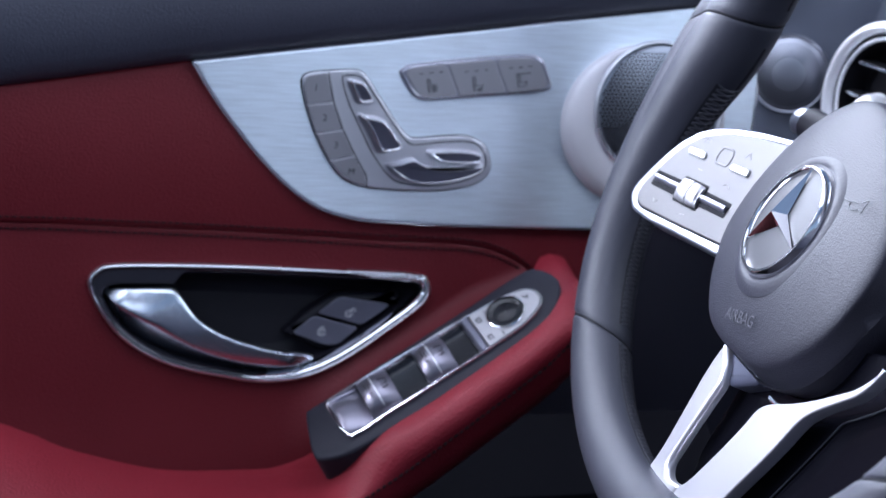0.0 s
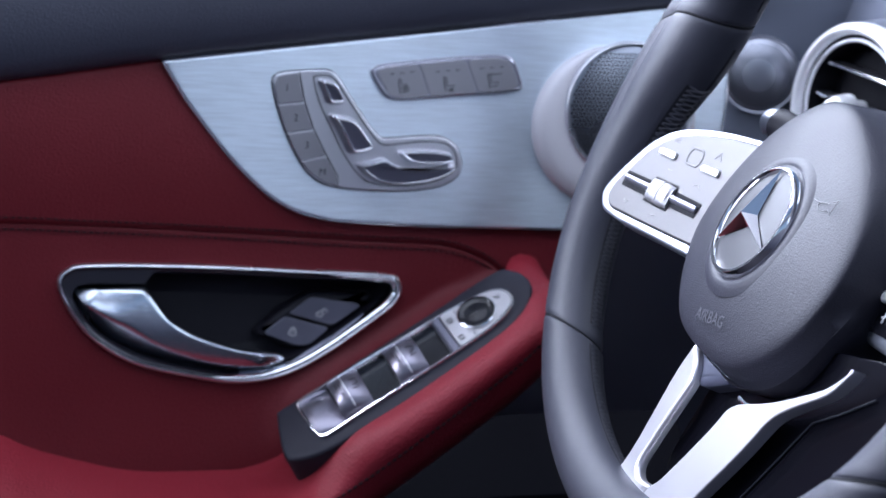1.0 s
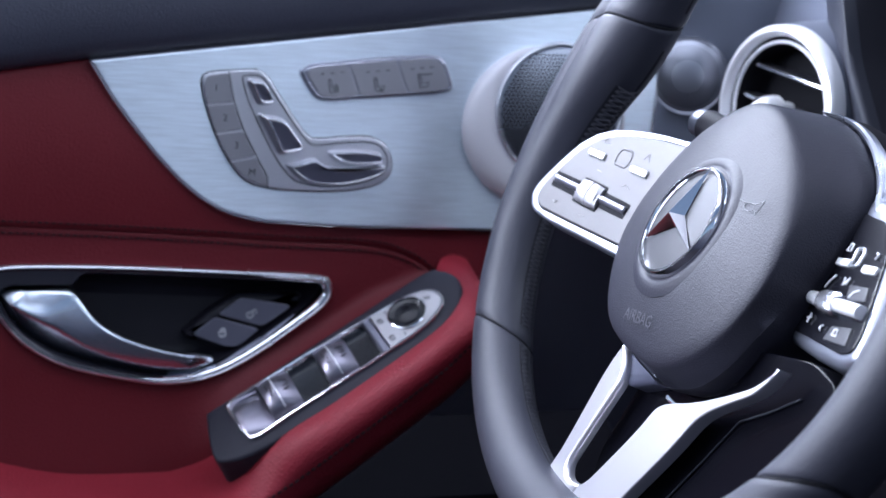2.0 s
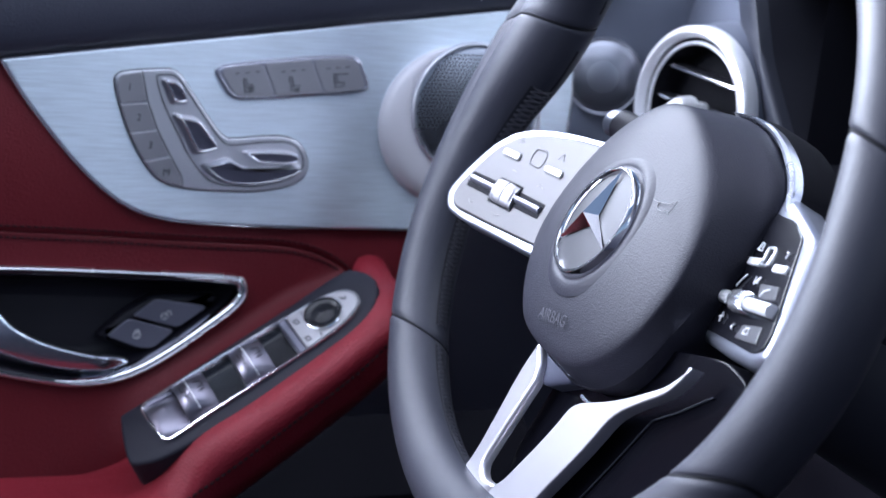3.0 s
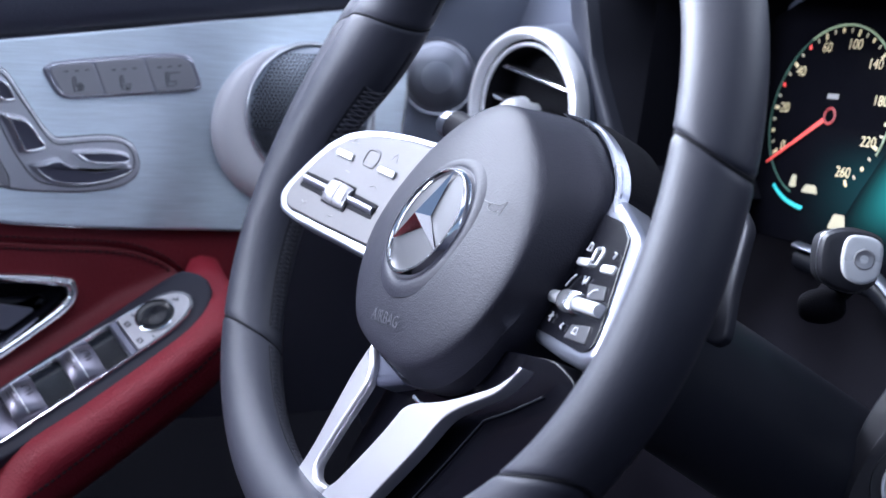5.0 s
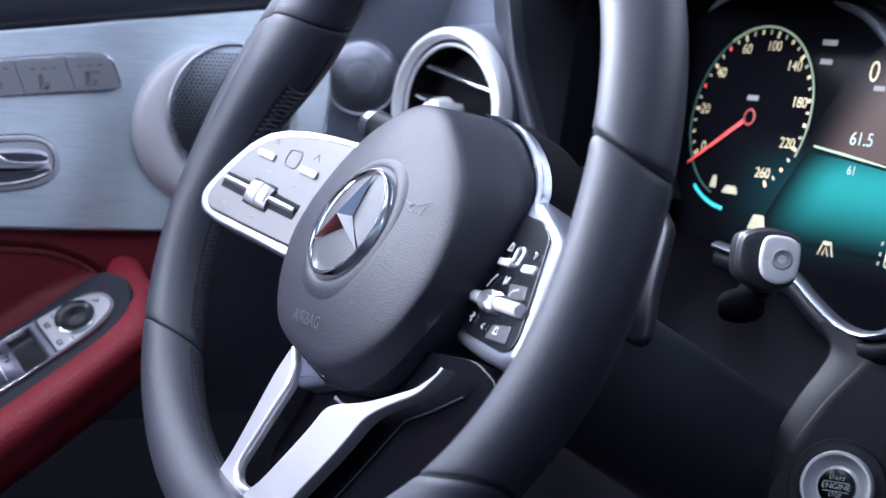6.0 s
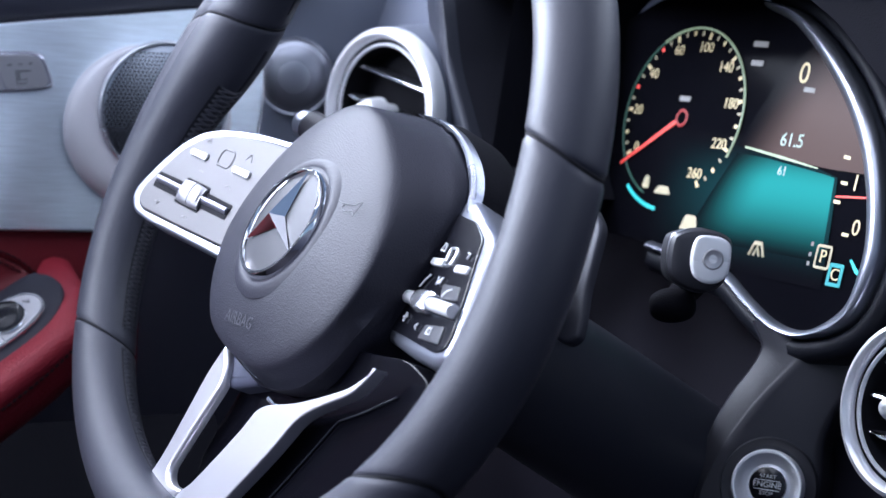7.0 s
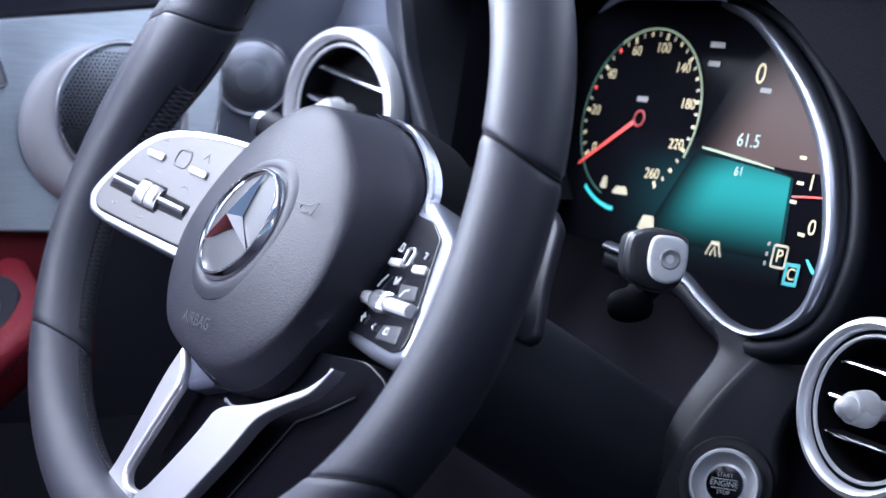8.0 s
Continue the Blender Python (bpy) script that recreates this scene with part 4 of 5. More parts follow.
part("emblem_collar", turned([(0.0352, -0.0040), (0.0332, -0.0030), (0.0312, -0.0022), (0.0294, -0.0019), (0.0280, -0.0023), (0.0270, -0.0032), (0.0250, -0.0036)], 80), PAD_SMOOTH, pad, "smooth raised collar", m=HUB)

# round emblem: a ring with a plain three-armed shape
part("emblem_dish", turned([(0.0262, -0.0034), (0.0252, -0.0012), (0.018, -0.0002), (0.009, 0.0004), (0.0004, 0.0006)], 72), EMBLEM_GREY, pad, "grey emblem dish", m=HUB)
part("emblem_ring", turned([(0.0235, -0.003), (0.0237, -0.0002), (0.0244, 0.0009), (0.0257, 0.0009), (0.0266, -0.0004), (0.0270, -0.005)], 96), CHROME, pad, "polished chrome ring", m=HUB)
bm = bmesh.new()
c0 = bm.verts.new((0, 0, 0.0068))
ends, notch = [], []
for k in range(3):
    a = math.pi / 2 + k * 2 * math.pi / 3
    ends.append(bm.verts.new((0.0246 * math.cos(a), 0.0246 * math.sin(a), 0.0002)))
    b = a + math.pi / 3
    notch.append(bm.verts.new((0.0038 * math.cos(b), 0.0040 * math.sin(b), 0.0010)))
for k in range(3):
    bm.faces.new((c0, ends[k], notch[k]))
    bm.faces.new((c0, notch[k], ends[(k + 1) % 3]))
part("emblem_star", bm, CHROME, pad, "polished three-armed emblem", m=HUB, smooth=False)
HORN = HUB @ pose(0.0412, 0.0141, -0.0041, 0, 4, 0)
part("horn_symbol", strokes([[(-0.0105, 0.0016), (-0.0070, 0.0010), (-0.0030, 0.0012), (0.0015, 0.0012), (0.0062, 0.0034)], [(0.0062, 0.0034), (0.0046, -0.0032)], [(0.0046, -0.0032), (0.0022, -0.0014), (-0.0010, -0.0024), (-0.0042, -0.0020), (-0.0058, -0.0006), (-0.0048, 0.0008)]], 0.00016), EMBOSS, pad, "embossed horn sign", m=HORN)
words("AIRBAG", 0.0075, at2(0, 0, 0), EMBOSS, pad, "embossed_word", m=HUB @ pose(-0.0010, -0.0450, -0.0061, 13, 0, 0), depth=0.00006)

# left control panel
FL = HUB @ frame_of((-0.15, 0, 0.010), (0.09, 0, -0.024), (0, 1, 0)) @ Matrix.Diagonal((0.865, 1, 1, 1))
LF = rounded([(0.0090, -0.0085), (0.0090, -0.0030), (0.0125, 0.0050), (0.0180, 0.0148), (0.0254, 0.0251), (0.0353, 0.0325), (0.0482, 0.0370), (0.0656, 0.0400), (0.0859, 0.0417), (0.1250, 0.0428), (0.1420, 0.0200), (0.1420, -0.0225), (0.1080, -0.0211), (0.0691, -0.0192), (0.0333, -0.0180), (0.0160, -0.0155)], [0.004] * 10 + [0.003] * 3 + [0.006] * 3, 4)
lp = part("control_panel", plate(LF, 0.012, 0.0014, z0=-0.0115), SHADED_SILVER, wheel, "satin silver spoke frame", m=FL)
LI = rounded([(0.0168, -0.0088), (0.0172, -0.0010), (0.0232, 0.0095), (0.0306, 0.0215), (0.0428, 0.0304), (0.0620, 0.0352), (0.0897, 0.0382), (0.1240, 0.0392), (0.1380, 0.0150), (0.1360, -0.0150), (0.1100, -0.0158), (0.0594, -0.0144), (0.0240, -0.0130)], [0.004] * 13, 4)
part("panel_gap", plate(inset(LI, -0.0007), 0.0006, 0.0002, z0=0.0004), VOID_BLACK, lp, m=FL)
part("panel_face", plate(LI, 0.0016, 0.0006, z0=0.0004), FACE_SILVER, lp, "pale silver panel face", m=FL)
for x, y in ((0.0472, 0.0212), (0.0868, 0.0199)):
    key = rounded([(x - 0.0076, y - 0.0014), (x + 0.0080, y - 0.0021), (x + 0.0076, y + 0.0017), (x - 0.0078, y + 0.0021)], 0.0017, 4)
    part("button_gap", plate(inset(key, -0.0005), 0.0003, 0.0001, z0=0.0019), BLACK_PLASTIC, lp, m=FL)
    part("push_button", plate(key, 0.0014, 0.0007, z0=0.0019), BUTTON_LIGHT, lp, "bright white button", m=FL)
part("touch_pad", surround(rounded([(0.0632, 0.0194), (0.0745, 0.0188), (0.0762, 0.0236), (0.0740, 0.0288), (0.0640, 0.0290), (0.0622, 0.0250)], 0.0030, 4), bead(0.0013, 0.0005, 0.0019, 6)), FACE_SILVER, lp, "small framed touch button", m=FL)
part("slider_slot", plate(rounded([(0.0240, 0.0070), (0.0240, -0.0010), (0.0480, -0.0022), (0.0480, -0.0045), (0.0705, -0.0058), (0.0712, -0.0030), (0.0940, -0.0040), (0.0945, 0.0038), (0.0712, 0.0052), (0.0705, 0.0080), (0.0490, 0.0090), (0.0480, 0.0062)], 0.0007, 2), 0.0004, 0.0001, z0=0.0019), VOID_BLACK, lp, "dark slot", m=FL)
part("slider_bar", tube([(0.0258, 0.0032, 0.0022), (0.0930, 0.0000, 0.0022)], 0.0021, 14, flat=0.7), DARK_CHROME, lp, "chrome bar", m=FL)
part("slider_roller", loft([[(0.0495 + 0.0203 * f, 0.0022 - 0.0012 * f + (0.0056 + 0.0006 * math.sin(math.pi * f)) * math.cos(math.pi * j / 12), 0.0020 + (0.0030 if 0.08 < f < 0.92 else 0.0022) * math.sin(math.pi * j / 12) ** 0.7) for j in range(13)] for f in (0.0, 0.04, 0.10, 0.3, 0.5, 0.7, 0.90, 0.96, 1.0)], closed=False, cap0=True, cap1=True), ROLLER, lp, "bright roller", m=FL, sharp=30)
part("roller_line", tube([(0.0600, 0.0016 + 0.0061 * math.cos(math.pi * j / 12), 0.0021 + 0.0030 * math.sin(math.pi * j / 12) ** 0.7) for j in range(13)], 0.0003, 5), BUTTON_GREY, lp, "fine line across the roller", m=FL)
part("symbol", strokes([[(0.046, 0.0285), (0.049, 0.0305), (0.052, 0.0288), (0.046, 0.0285)], [(0.0845, 0.0265), (0.0870, 0.0300), (0.0895, 0.0262)], [(0.0540, 0.0142), (0.0580, 0.0138)], [(0.0600, -0.0098), (0.0640, -0.0092)], [(0.0330, -0.0072), (0.0350, -0.0086), (0.0370, -0.0070)], [(0.0800, 0.0108), (0.0830, 0.0120), (0.0860, 0.0102)]], 0.00020, 0.00203), MARK_FAINT, lp, m=FL)

# right control panel
FR = HUB @ frame_of((0.135, 0, -0.020), (0.065, 0, 0.014), (0, 1, 0))
RF = rounded([(-0.0820, 0.0390), (-0.0704, 0.0396), (-0.0619, 0.0399), (-0.0390, 0.0308), (-0.0197, 0.0228), (-0.0140, 0.0190), (-0.0118, 0.0092), (-0.0081, -0.0026), (-0.0031, -0.0153), (-0.0010, -0.0240), (-0.0035, -0.0300), (-0.0117, -0.0325), (-0.0394, -0.0306), (-0.0704, -0.0264), (-0.0900, -0.0240)], 0.004, 4)
rp = part("control_panel", plate(RF, 0.014, 0.0042, z0=-0.0135, seg=6), SHADED_SILVER, wheel, "satin silver spoke frame", m=FR)
RI = rounded([(-0.0664, 0.0318), (-0.0740, 0.0300), (-0.0900, 0.0200), (-0.0900, -0.0190), (-0.0716, -0.0217), (-0.0560, -0.0232), (-0.0150, -0.0276), (-0.0065, -0.0258), (-0.0062, -0.0195), (-0.0145, -0.0028), (-0.0225, 0.0132), (-0.0262, 0.0206), (-0.0420, 0.0280), (-0.0571, 0.0300)], 0.003, 4)
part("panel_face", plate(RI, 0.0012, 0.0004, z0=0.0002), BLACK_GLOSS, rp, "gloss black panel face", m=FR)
for x, y in ((-0.0566, 0.0090), (-0.0284, 0.0066)):
    part("push_button", plate(rounded([(x - 0.0066, y - 0.0014), (x + 0.0064, y - 0.0018), (x + 0.0066, y + 0.0014), (x - 0.0066, y + 0.0018)], 0.0012, 4), 0.0018, 0.0006, z0=0.0010), BRIGHT_PLASTIC, rp, "bright button", m=FR)
part("touch_pad", surround(rounded([(-0.0514, 0.0074), (-0.0440, 0.0072), (-0.0428, 0.0140), (-0.0455, 0.0164), (-0.0528, 0.0164)], 0.0026, 5), bead(0.0013, 0.0007, 0.0013, 6)), SATIN, rp, "framed touch button", m=FR)
for o in ([(-0.0395, 0.0000), (-0.0212, -0.0006), (-0.0175, -0.0064), (-0.0352, -0.0064)], [(-0.0345, -0.0176), (-0.0157, -0.0172), (-0.0132, -0.0246), (-0.0361, -0.0236)]):
    part("rocker_key", plate(rounded(o, 0.001, 3), 0.0010, 0.0004, z0=0.0011), DARK_KEY, rp, "dark grey key", m=FR)
part("slider_bar", tube([(-0.0660, -0.0076, 0.0030), (-0.0125, -0.0110, 0.0030)], 0.0027, 14), RING_CHROME, rp, "chrome bar", m=FR)
gear = []
for i in range(72):
    a = 2 * math.pi * i / 72
    r = 0.0043 + 0.0002 * (1 if i % 2 else -1)
    gear.append((r * math.cos(a), r * math.sin(a)))
part("slider_roller", moved(loft([[(q, y * k, z * k) for y, z in gear] for q, k in ((-0.0075, 0.86), (-0.0062, 1.0), (0.0062, 1.0), (0.0075, 0.86))], cap0=True, cap1=True), at2(-0.0440, -0.0090, 0.0030, -3)), SATIN, rp, "bright knurled roller", m=FR)
for sx, sy, ln in ((-0.0575, 0.0158, [(-0.0020, -0.0016), (-0.0004, 0.0016), (0.0018, 0.0010), (0.0022, -0.0020), (-0.0020, -0.0016)]), (-0.0287, 0.0125, [(-0.0012, 0.0012), (0.0012, 0.0008), (0.0, -0.0014)]), (-0.0590, -0.0004, [(-0.002, -0.002), (0.0, 0.001), (0.003, 0.0035)]), (-0.0440, 0.0010, [(-0.002, 0.0016), (-0.0012, -0.0016), (0.0016, 0.0006), (0.0024, 0.0016), (0.0016, -0.0016)]), (-0.0300, -0.0036, [(-0.003, -0.0018), (-0.001, 0.0006), (0.0034, 0.0014)]), (-0.0587, -0.0161, [(-0.002, 0.0), (0.002, 0.0004), (0.0, 0.002), (0.0003, -0.002)]), (-0.0429, -0.0192, [(0.0012, 0.0012), (-0.0008, 0.0), (0.0012, -0.0012)]), (-0.0270, -0.0200, [(-0.0024, -0.0012), (-0.0016, 0.0012), (0.0014, 0.0012), (0.0024, -0.0014), (-0.0024, -0.0012)])):
    part("symbol", strokes([[(sx + x, sy + y) for x, y in ln]], 0.0004, 0.0023), MARK_WHITE, rp, m=FR)

# silver strip behind the cover
outer = spline([(0.0010, 0.0732), (0.0199, 0.0724), (0.0376, 0.0682), (0.0540, 0.0607), (0.0668, 0.0518), (0.0742, 0.0434), (0.0770, 0.0375), (0.0840, 0.0325)], 40, False)
inner = spline([(0.0010, 0.0729), (0.0185, 0.0709), (0.0360, 0.0657), (0.0504, 0.0580), (0.0628, 0.0482), (0.0700, 0.0405), (0.0735, 0.0340), (0.0800, 0.0280)], 40, False)
part("upper_strip", loft([[(b.x, b.y, -0.040), (b.x, b.y, -0.0335), (b.lerp(a, 0.15).x, b.lerp(a, 0.15).y, -0.0322), (b.lerp(a, 0.5).x, b.lerp(a, 0.5).y, -0.0315), (b.lerp(a, 0.85).x, b.lerp(a, 0.85).y, -0.0322), (a.x, a.y, -0.0340), (a.x, a.y, -0.046)] for a, b in zip(outer, inner)], closed=False), SHADED_SILVER, wheel, "satin silver strip", m=HUB)
part("strip_back", loft([[((a.x) * k, (a.y) * k, z) for k, z in ((1.0, -0.0365), (1.03, -0.042), (1.04, -0.055), (0.9, -0.07))] for a in outer], closed=False), DASH_SHADED, wheel, "black edge behind the strip", m=HUB)

# lower spoke: two silver legs round an opening
FB = HUB @ frame_of((0, -0.06, -0.018), (1, 0, 0), (0, 1, 0.17))
LEG_L = rounded([(-0.0226, 0.0060), (-0.0304, -0.0090), (-0.0352, -0.0261), (-0.0426, -0.0513), (-0.0510, -0.0665), (-0.0600, -0.0900), (-0.0260, -0.0860), (-0.0135, -0.0600), (-0.0262, -0.0602), (-0.0314, -0.0550), (-0.0230, -0.0350), (-0.0125, -0.0122), (-0.0135, -0.0040)], [0.003, 0.012, 0.015, 0.015, 0.02, 0.01, 0.01, 0.003, 0.004, 0.004, 0.01, 0.003, 0.004], 4)
LEG_R = rounded([(0.0250, -0.0150), (0.0315, -0.0116), (0.0528, -0.0062), (0.0681, -0.0007), (0.0891, 0.0080), (0.0985, 0.0160), (0.1010, 0.0185), (0.0995, 0.0150), (0.0915, 0.0060), (0.0704, -0.0042), (0.0591, -0.0111), (0.0489, -0.0266), (0.0386, -0.0395), (0.0265, -0.0541), (0.0060, -0.0860), (-0.0260, -0.0865), (-0.0140, -0.0610), (-0.0067, -0.0560), (0.0091, -0.0374), (0.0198, -0.0236)], [0.004, 0.004, 0.01, 0.01, 0.01, 0.004, 0.0004, 0.002] + [0.008] * 12, 3)
part("lower_spoke", plate(LEG_L, 0.0046, 0.0023, z0=-0.0046, seg=5), SPOKE_SILVER, wheel, "bright satin silver leg of the lower spoke", m=FB)
part("lower_spoke", plate(LEG_R, 0.006, 0.0007, z0=-0.006, seg=3), SPOKE_SILVER, wheel, "bright satin silver leg of the lower spoke", m=FB)
part("spoke_shoulder", pillow(rounded([(-0.0252, 0.0064), (-0.0120, 0.0100), (0.0100, -0.0020), (0.0098, -0.0064), (-0.0085, -0.0118), (-0.0160, -0.0118)], 0.0015, 4), 0.0020, 0.004, z0=-0.013, seg=4, base=0.0075), SHOULDER, wheel, "blue-grey shoulder between cover and spoke", m=FB)
part("spoke_back", plate(rounded([(0.0700, 0.0230), (0.1020, 0.0255), (0.1220, 0.0200), (0.1230, 0.0020), (0.1180, -0.0180), (0.1040, -0.0420), (0.0800, -0.0700), (-0.0250, -0.0800), (-0.0300, -0.0450), (-0.0100, 0.0100)], 0.006, 4), 0.012, 0.0006, z0=-0.0245), PIANO, wheel, "gloss black rear cover of the spoke", m=FB)
part("spoke_edge", tube([(0.1040, 0.0110, -0.0118), (0.0860, 0.0010, -0.0118), (0.0700, -0.0065, -0.0118), (0.0560, -0.0260, -0.0118), (0.0440, -0.0420, -0.0118), (0.0300, -0.0600, -0.0118)], 0.0004, 6), PADDLE, wheel, "thin raised edge", m=FB)
part("cover_latch", tube([(0.0250, -0.0090, -0.004), (0.0340, -0.0105, -0.003), (0.0440, -0.0098, -0.003)], 0.0012, 8), CHROME, wheel, "small chrome clip", m=FB)
# body behind the cover and column
part("hub_back", moved(turned([(0.030, -0.12), (0.042, -0.10), (0.058, -0.078), (0.066, -0.062), (0.064, -0.053), (0.058, -0.050), (0.001, -0.05)], 48), Matrix()), DASH_SHADED, wheel, "black rear hub", m=HUB)
for sx in (1, -1):
    part("spoke_arm", moved(box(0.050, 0.118, -0.020, 0.022, -0.060, -0.046, 0.006), pose(0, 0, 0, 0, 0, 0 if sx > 0 else 180)), HOOD, wheel, "black arm behind the panel", m=HUB)
for sx in (1, -1):
    part("shift_paddle", moved(plate(rounded([(0.080, 0.030), (0.100, 0.060), (0.112, 0.052), (0.1175, 0.037), (0.1220, 0.025), (0.1270, 0.016), (0.1320, 0.0055), (0.1270, 0.0018), (0.110, 0.004), (0.086, 0.012)], 0.004, 4), 0.004, 0.0015, z0=-0.072), Matrix.Diagonal((sx, 1, 1, 1))), PADDLE, wheel, "dark grey shift paddle", m=HUB)


# ---- dashboard ----
DASHF = pose(0.35, 0.45, 0.0)
dash = thing("dashboard", DASHF, "dark grained dashboard with round silver air vents", "dashboard")
IDENT = Matrix()


def dash_run(name, xs, prof, mat, label):
    """A length of dashboard with one section, as (ahead, up) pairs."""
    return part(name, loft([[(x, y, z) for y, z in prof] for x in xs], closed=False), mat, dash, label, m=IDENT, sharp=60)


TOP = [(0.84, 0.14), (0.60, 0.150), (0.40, 0.150), (0.28, 0.146), (0.225, 0.138), (0.205, 0.128), (0.198, 0.116)]
dash_run("dash_top", [-0.36, -0.2, 0.0, 0.2, 0.6, 1.15], TOP, DASH, "dark grained dash top")
dash_run("dash_face", [-0.345, -0.30, -0.24, -0.195], [(0.198, 0.116), (0.190, 0.09), (0.186, 0.04), (0.19, 0.0), (0.21, -0.02)], CORNER_GREY, "blue-grey end of the dashboard")
dash_run("dash_underside", [-0.345, -0.27, -0.195], [(0.211, -0.02), (0.225, -0.06), (0.25, -0.10), (0.27, -0.16)], BLACK_PLASTIC, "black underside")
# cowl beside the door-side vent, its edge sweeping down to the column
EDGE = spline([(-0.178, 0.124), (-0.1713, 0.1039), (-0.1655, 0.0851), (-0.1586, 0.0666), (-0.1415, 0.0395), (-0.1312, 0.0248), (-0.110, 0.0)], 40, False)
part("vent_cowl", loft([[(p.x - 0.030, 0.186, p.y), (p.x - 0.012, 0.1795, p.y), (p.x - 0.003, 0.1778, p.y), (p.x - 0.0005, 0.1786, p.y), (p.x, 0.181, p.y), (p.x + 0.0005, 0.186, p.y)] for p in EDGE], closed=False), COWL, dash, "blue-grey cowl beside the vent", m=IDENT, sharp=60)
part("cowl_inside", loft([[(p.x + 0.0005, 0.186, p.y), (p.x + 0.005, 0.22, p.y), (p.x + 0.012, 0.28, p.y)] for p in EDGE], closed=False), HOOD, dash, "black inner side of the cowl", m=IDENT, sharp=60)
# dash face on the far side of the display, cut back along the bezel
CUT = spline([(0.066, 0.125), (0.089, 0.1076), (0.1076, 0.0969), (0.1260, 0.0818), (0.1439, 0.0661), (0.1581, 0.0508), (0.1700, 0.038)], 36, False)
# this face is darkened by colour to read as unlit
part("dash_face", loft([[(p.x + 0.001, 0.225, p.y - 0.001), (p.x, 0.208, p.y), (p.x + 0.0008, 0.2055, p.y + 0.0006), (p.x + 0.003, 0.2050, p.y + 0.002), (p.x + 0.05, 0.205, p.y + 0.01), (p.x + 0.9, 0.205, p.y + 0.02)] for p in CUT], closed=False), DASH_SHADED, dash, "dark dash face", m=IDENT, sharp=50)
dash_run("dash_face", [0.150, 0.4, 0.8, 1.15], [(0.235, 0.06), (0.245, 0.03), (0.268, -0.01), (0.275, -0.08), (0.28, -0.16), (0.32, -0.3)], DASH, "dark dash face")
dash_run("knee_panel", [-0.345, 0.0, 0.2, 0.5], [(0.305, 0.03), (0.300, -0.05), (0.27, -0.10), (0.255, -0.16), (0.28, -0.28), (0.36, -0.40), (0.6, -0.55)], KNEE, "black knee panel")


def face_frame(c, yaw, lean):
    """A frame that faces the driver, turned and leaned by degrees."""
    a, l = radians(yaw), radians(lean)
    u = Vector((math.cos(a), math.sin(a), 0))
    n = Vector((math.sin(a) * math.cos(l), -math.cos(a) * math.cos(l), math.sin(l)))
    return frame_of(c, u, n.cross(u))


KNOB = 0.84


def air_vent(m, r, turn, nacelle, back=0.05):
    """A round vent: two rings, a dark throat, vanes and a ribbed knob."""
    ring = part("vent_ring", turned([(r * 0.855, -0.001), (r * 0.860, 0.0012), (r * 0.876, 0.0030), (r * 0.92, 0.0042), (r * 0.965, 0.0036), (r * 0.995, 0.0010), (r, -0.004), (r * 0.99, -0.010)], 80), RING_CHROME, dash, "satin chrome outer ring", m=m)
    part("vent_ring_inner", turned([(r * 0.766, -0.0016), (r * 0.770, -0.0004), (r * 0.782, 0.0004), (r * 0.798, 0.0004), (r * 0.810, -0.0003), (r * 0.814, -0.0016)], 80), RING_CHROME, ring, "inner chrome ring", m=m)
    part("vent_gap", turned([(r * 0.762, -0.0013), (r * 0.862, -0.0013)], 64), VOID_BLACK, ring, m=m)
    part("vent_throat", turned([(r * 0.766, -0.0013), (r * 0.74, -back), (0.0005, -back)], 64), VOID_BLACK, ring, "black throat", m=m)
    for d in (-0.40, 0.0, 0.40):
        w = math.sqrt(0.755 ** 2 - d * d) * r
        vane = part("vane", moved(box(-w, w, -0.0100, 0.0, -0.0009, 0.0009, 0.0004), pose(0, d * r, -0.006, 90, 0, 0)), BLACK_PLASTIC, ring, "black air vane", m=m @ pose(0, 0, 0, 0, 0, turn))
        part("vane_edge", tube([(-w, d * r, -0.0045), (w, d * r, -0.0045)], 0.0011, 8), CHROME, ring, "chrome edge of a vane", m=m @ pose(0, 0, 0, 0, 0, turn))
    k = part("vent_knob", moved(turned([(0.0050, -0.010), (0.0060, 0.000), (0.0094, 0.0008), (0.0097, 0.0020), (0.0094, 0.0034), (0.0079, 0.0120), (0.0072, 0.0130), (0.0063, 0.0131), (0.0061, 0.0142), (0.0056, 0.0164), (0.0043, 0.0183), (0.0024, 0.0194), (0.0003, 0.0197)], 40), Matrix.Diagonal((KNOB, KNOB, 0.95, 1))), BRIGHT_PLASTIC, ring, "bright ribbed knob", m=m)
    ribs = bmesh.new()
    for i in range(44):
        a = 2 * math.pi * i / 44
        t = tube([(0.0094 * math.cos(a), 0.0094 * math.sin(a), 0.0034), (0.0079 * math.cos(a), 0.0079 * math.sin(a), 0.0118)], 0.00030, 4)
        me = bpy.data.meshes.new("tmp")
        t.to_mesh(me)
        t.free()
        ribs.from_mesh(me)
        bpy.data.meshes.remove(me)
    part("knob_ribs", moved(ribs, Matrix.Diagonal((KNOB, KNOB, 0.95, 1))), BRIGHT_PLASTIC, ring, "fine ribs", m=m)
    part("vent_body", turned(nacelle, 72), CORNER_GREY if r > 0.045 else DASH, ring, "dark vent housing", m=m)


VENT = face_frame((-0.2050, 0.1618, 0.0398), 12, 0)
air_vent(VENT, 0.0482, -12, [(0.0481, -0.006), (0.0492, -0.012), (0.0505, -0.020), (0.0515, -0.030)], back=0.019)
CVENT = face_frame((0.1573, 0.2199, -0.0620), 0, 8)
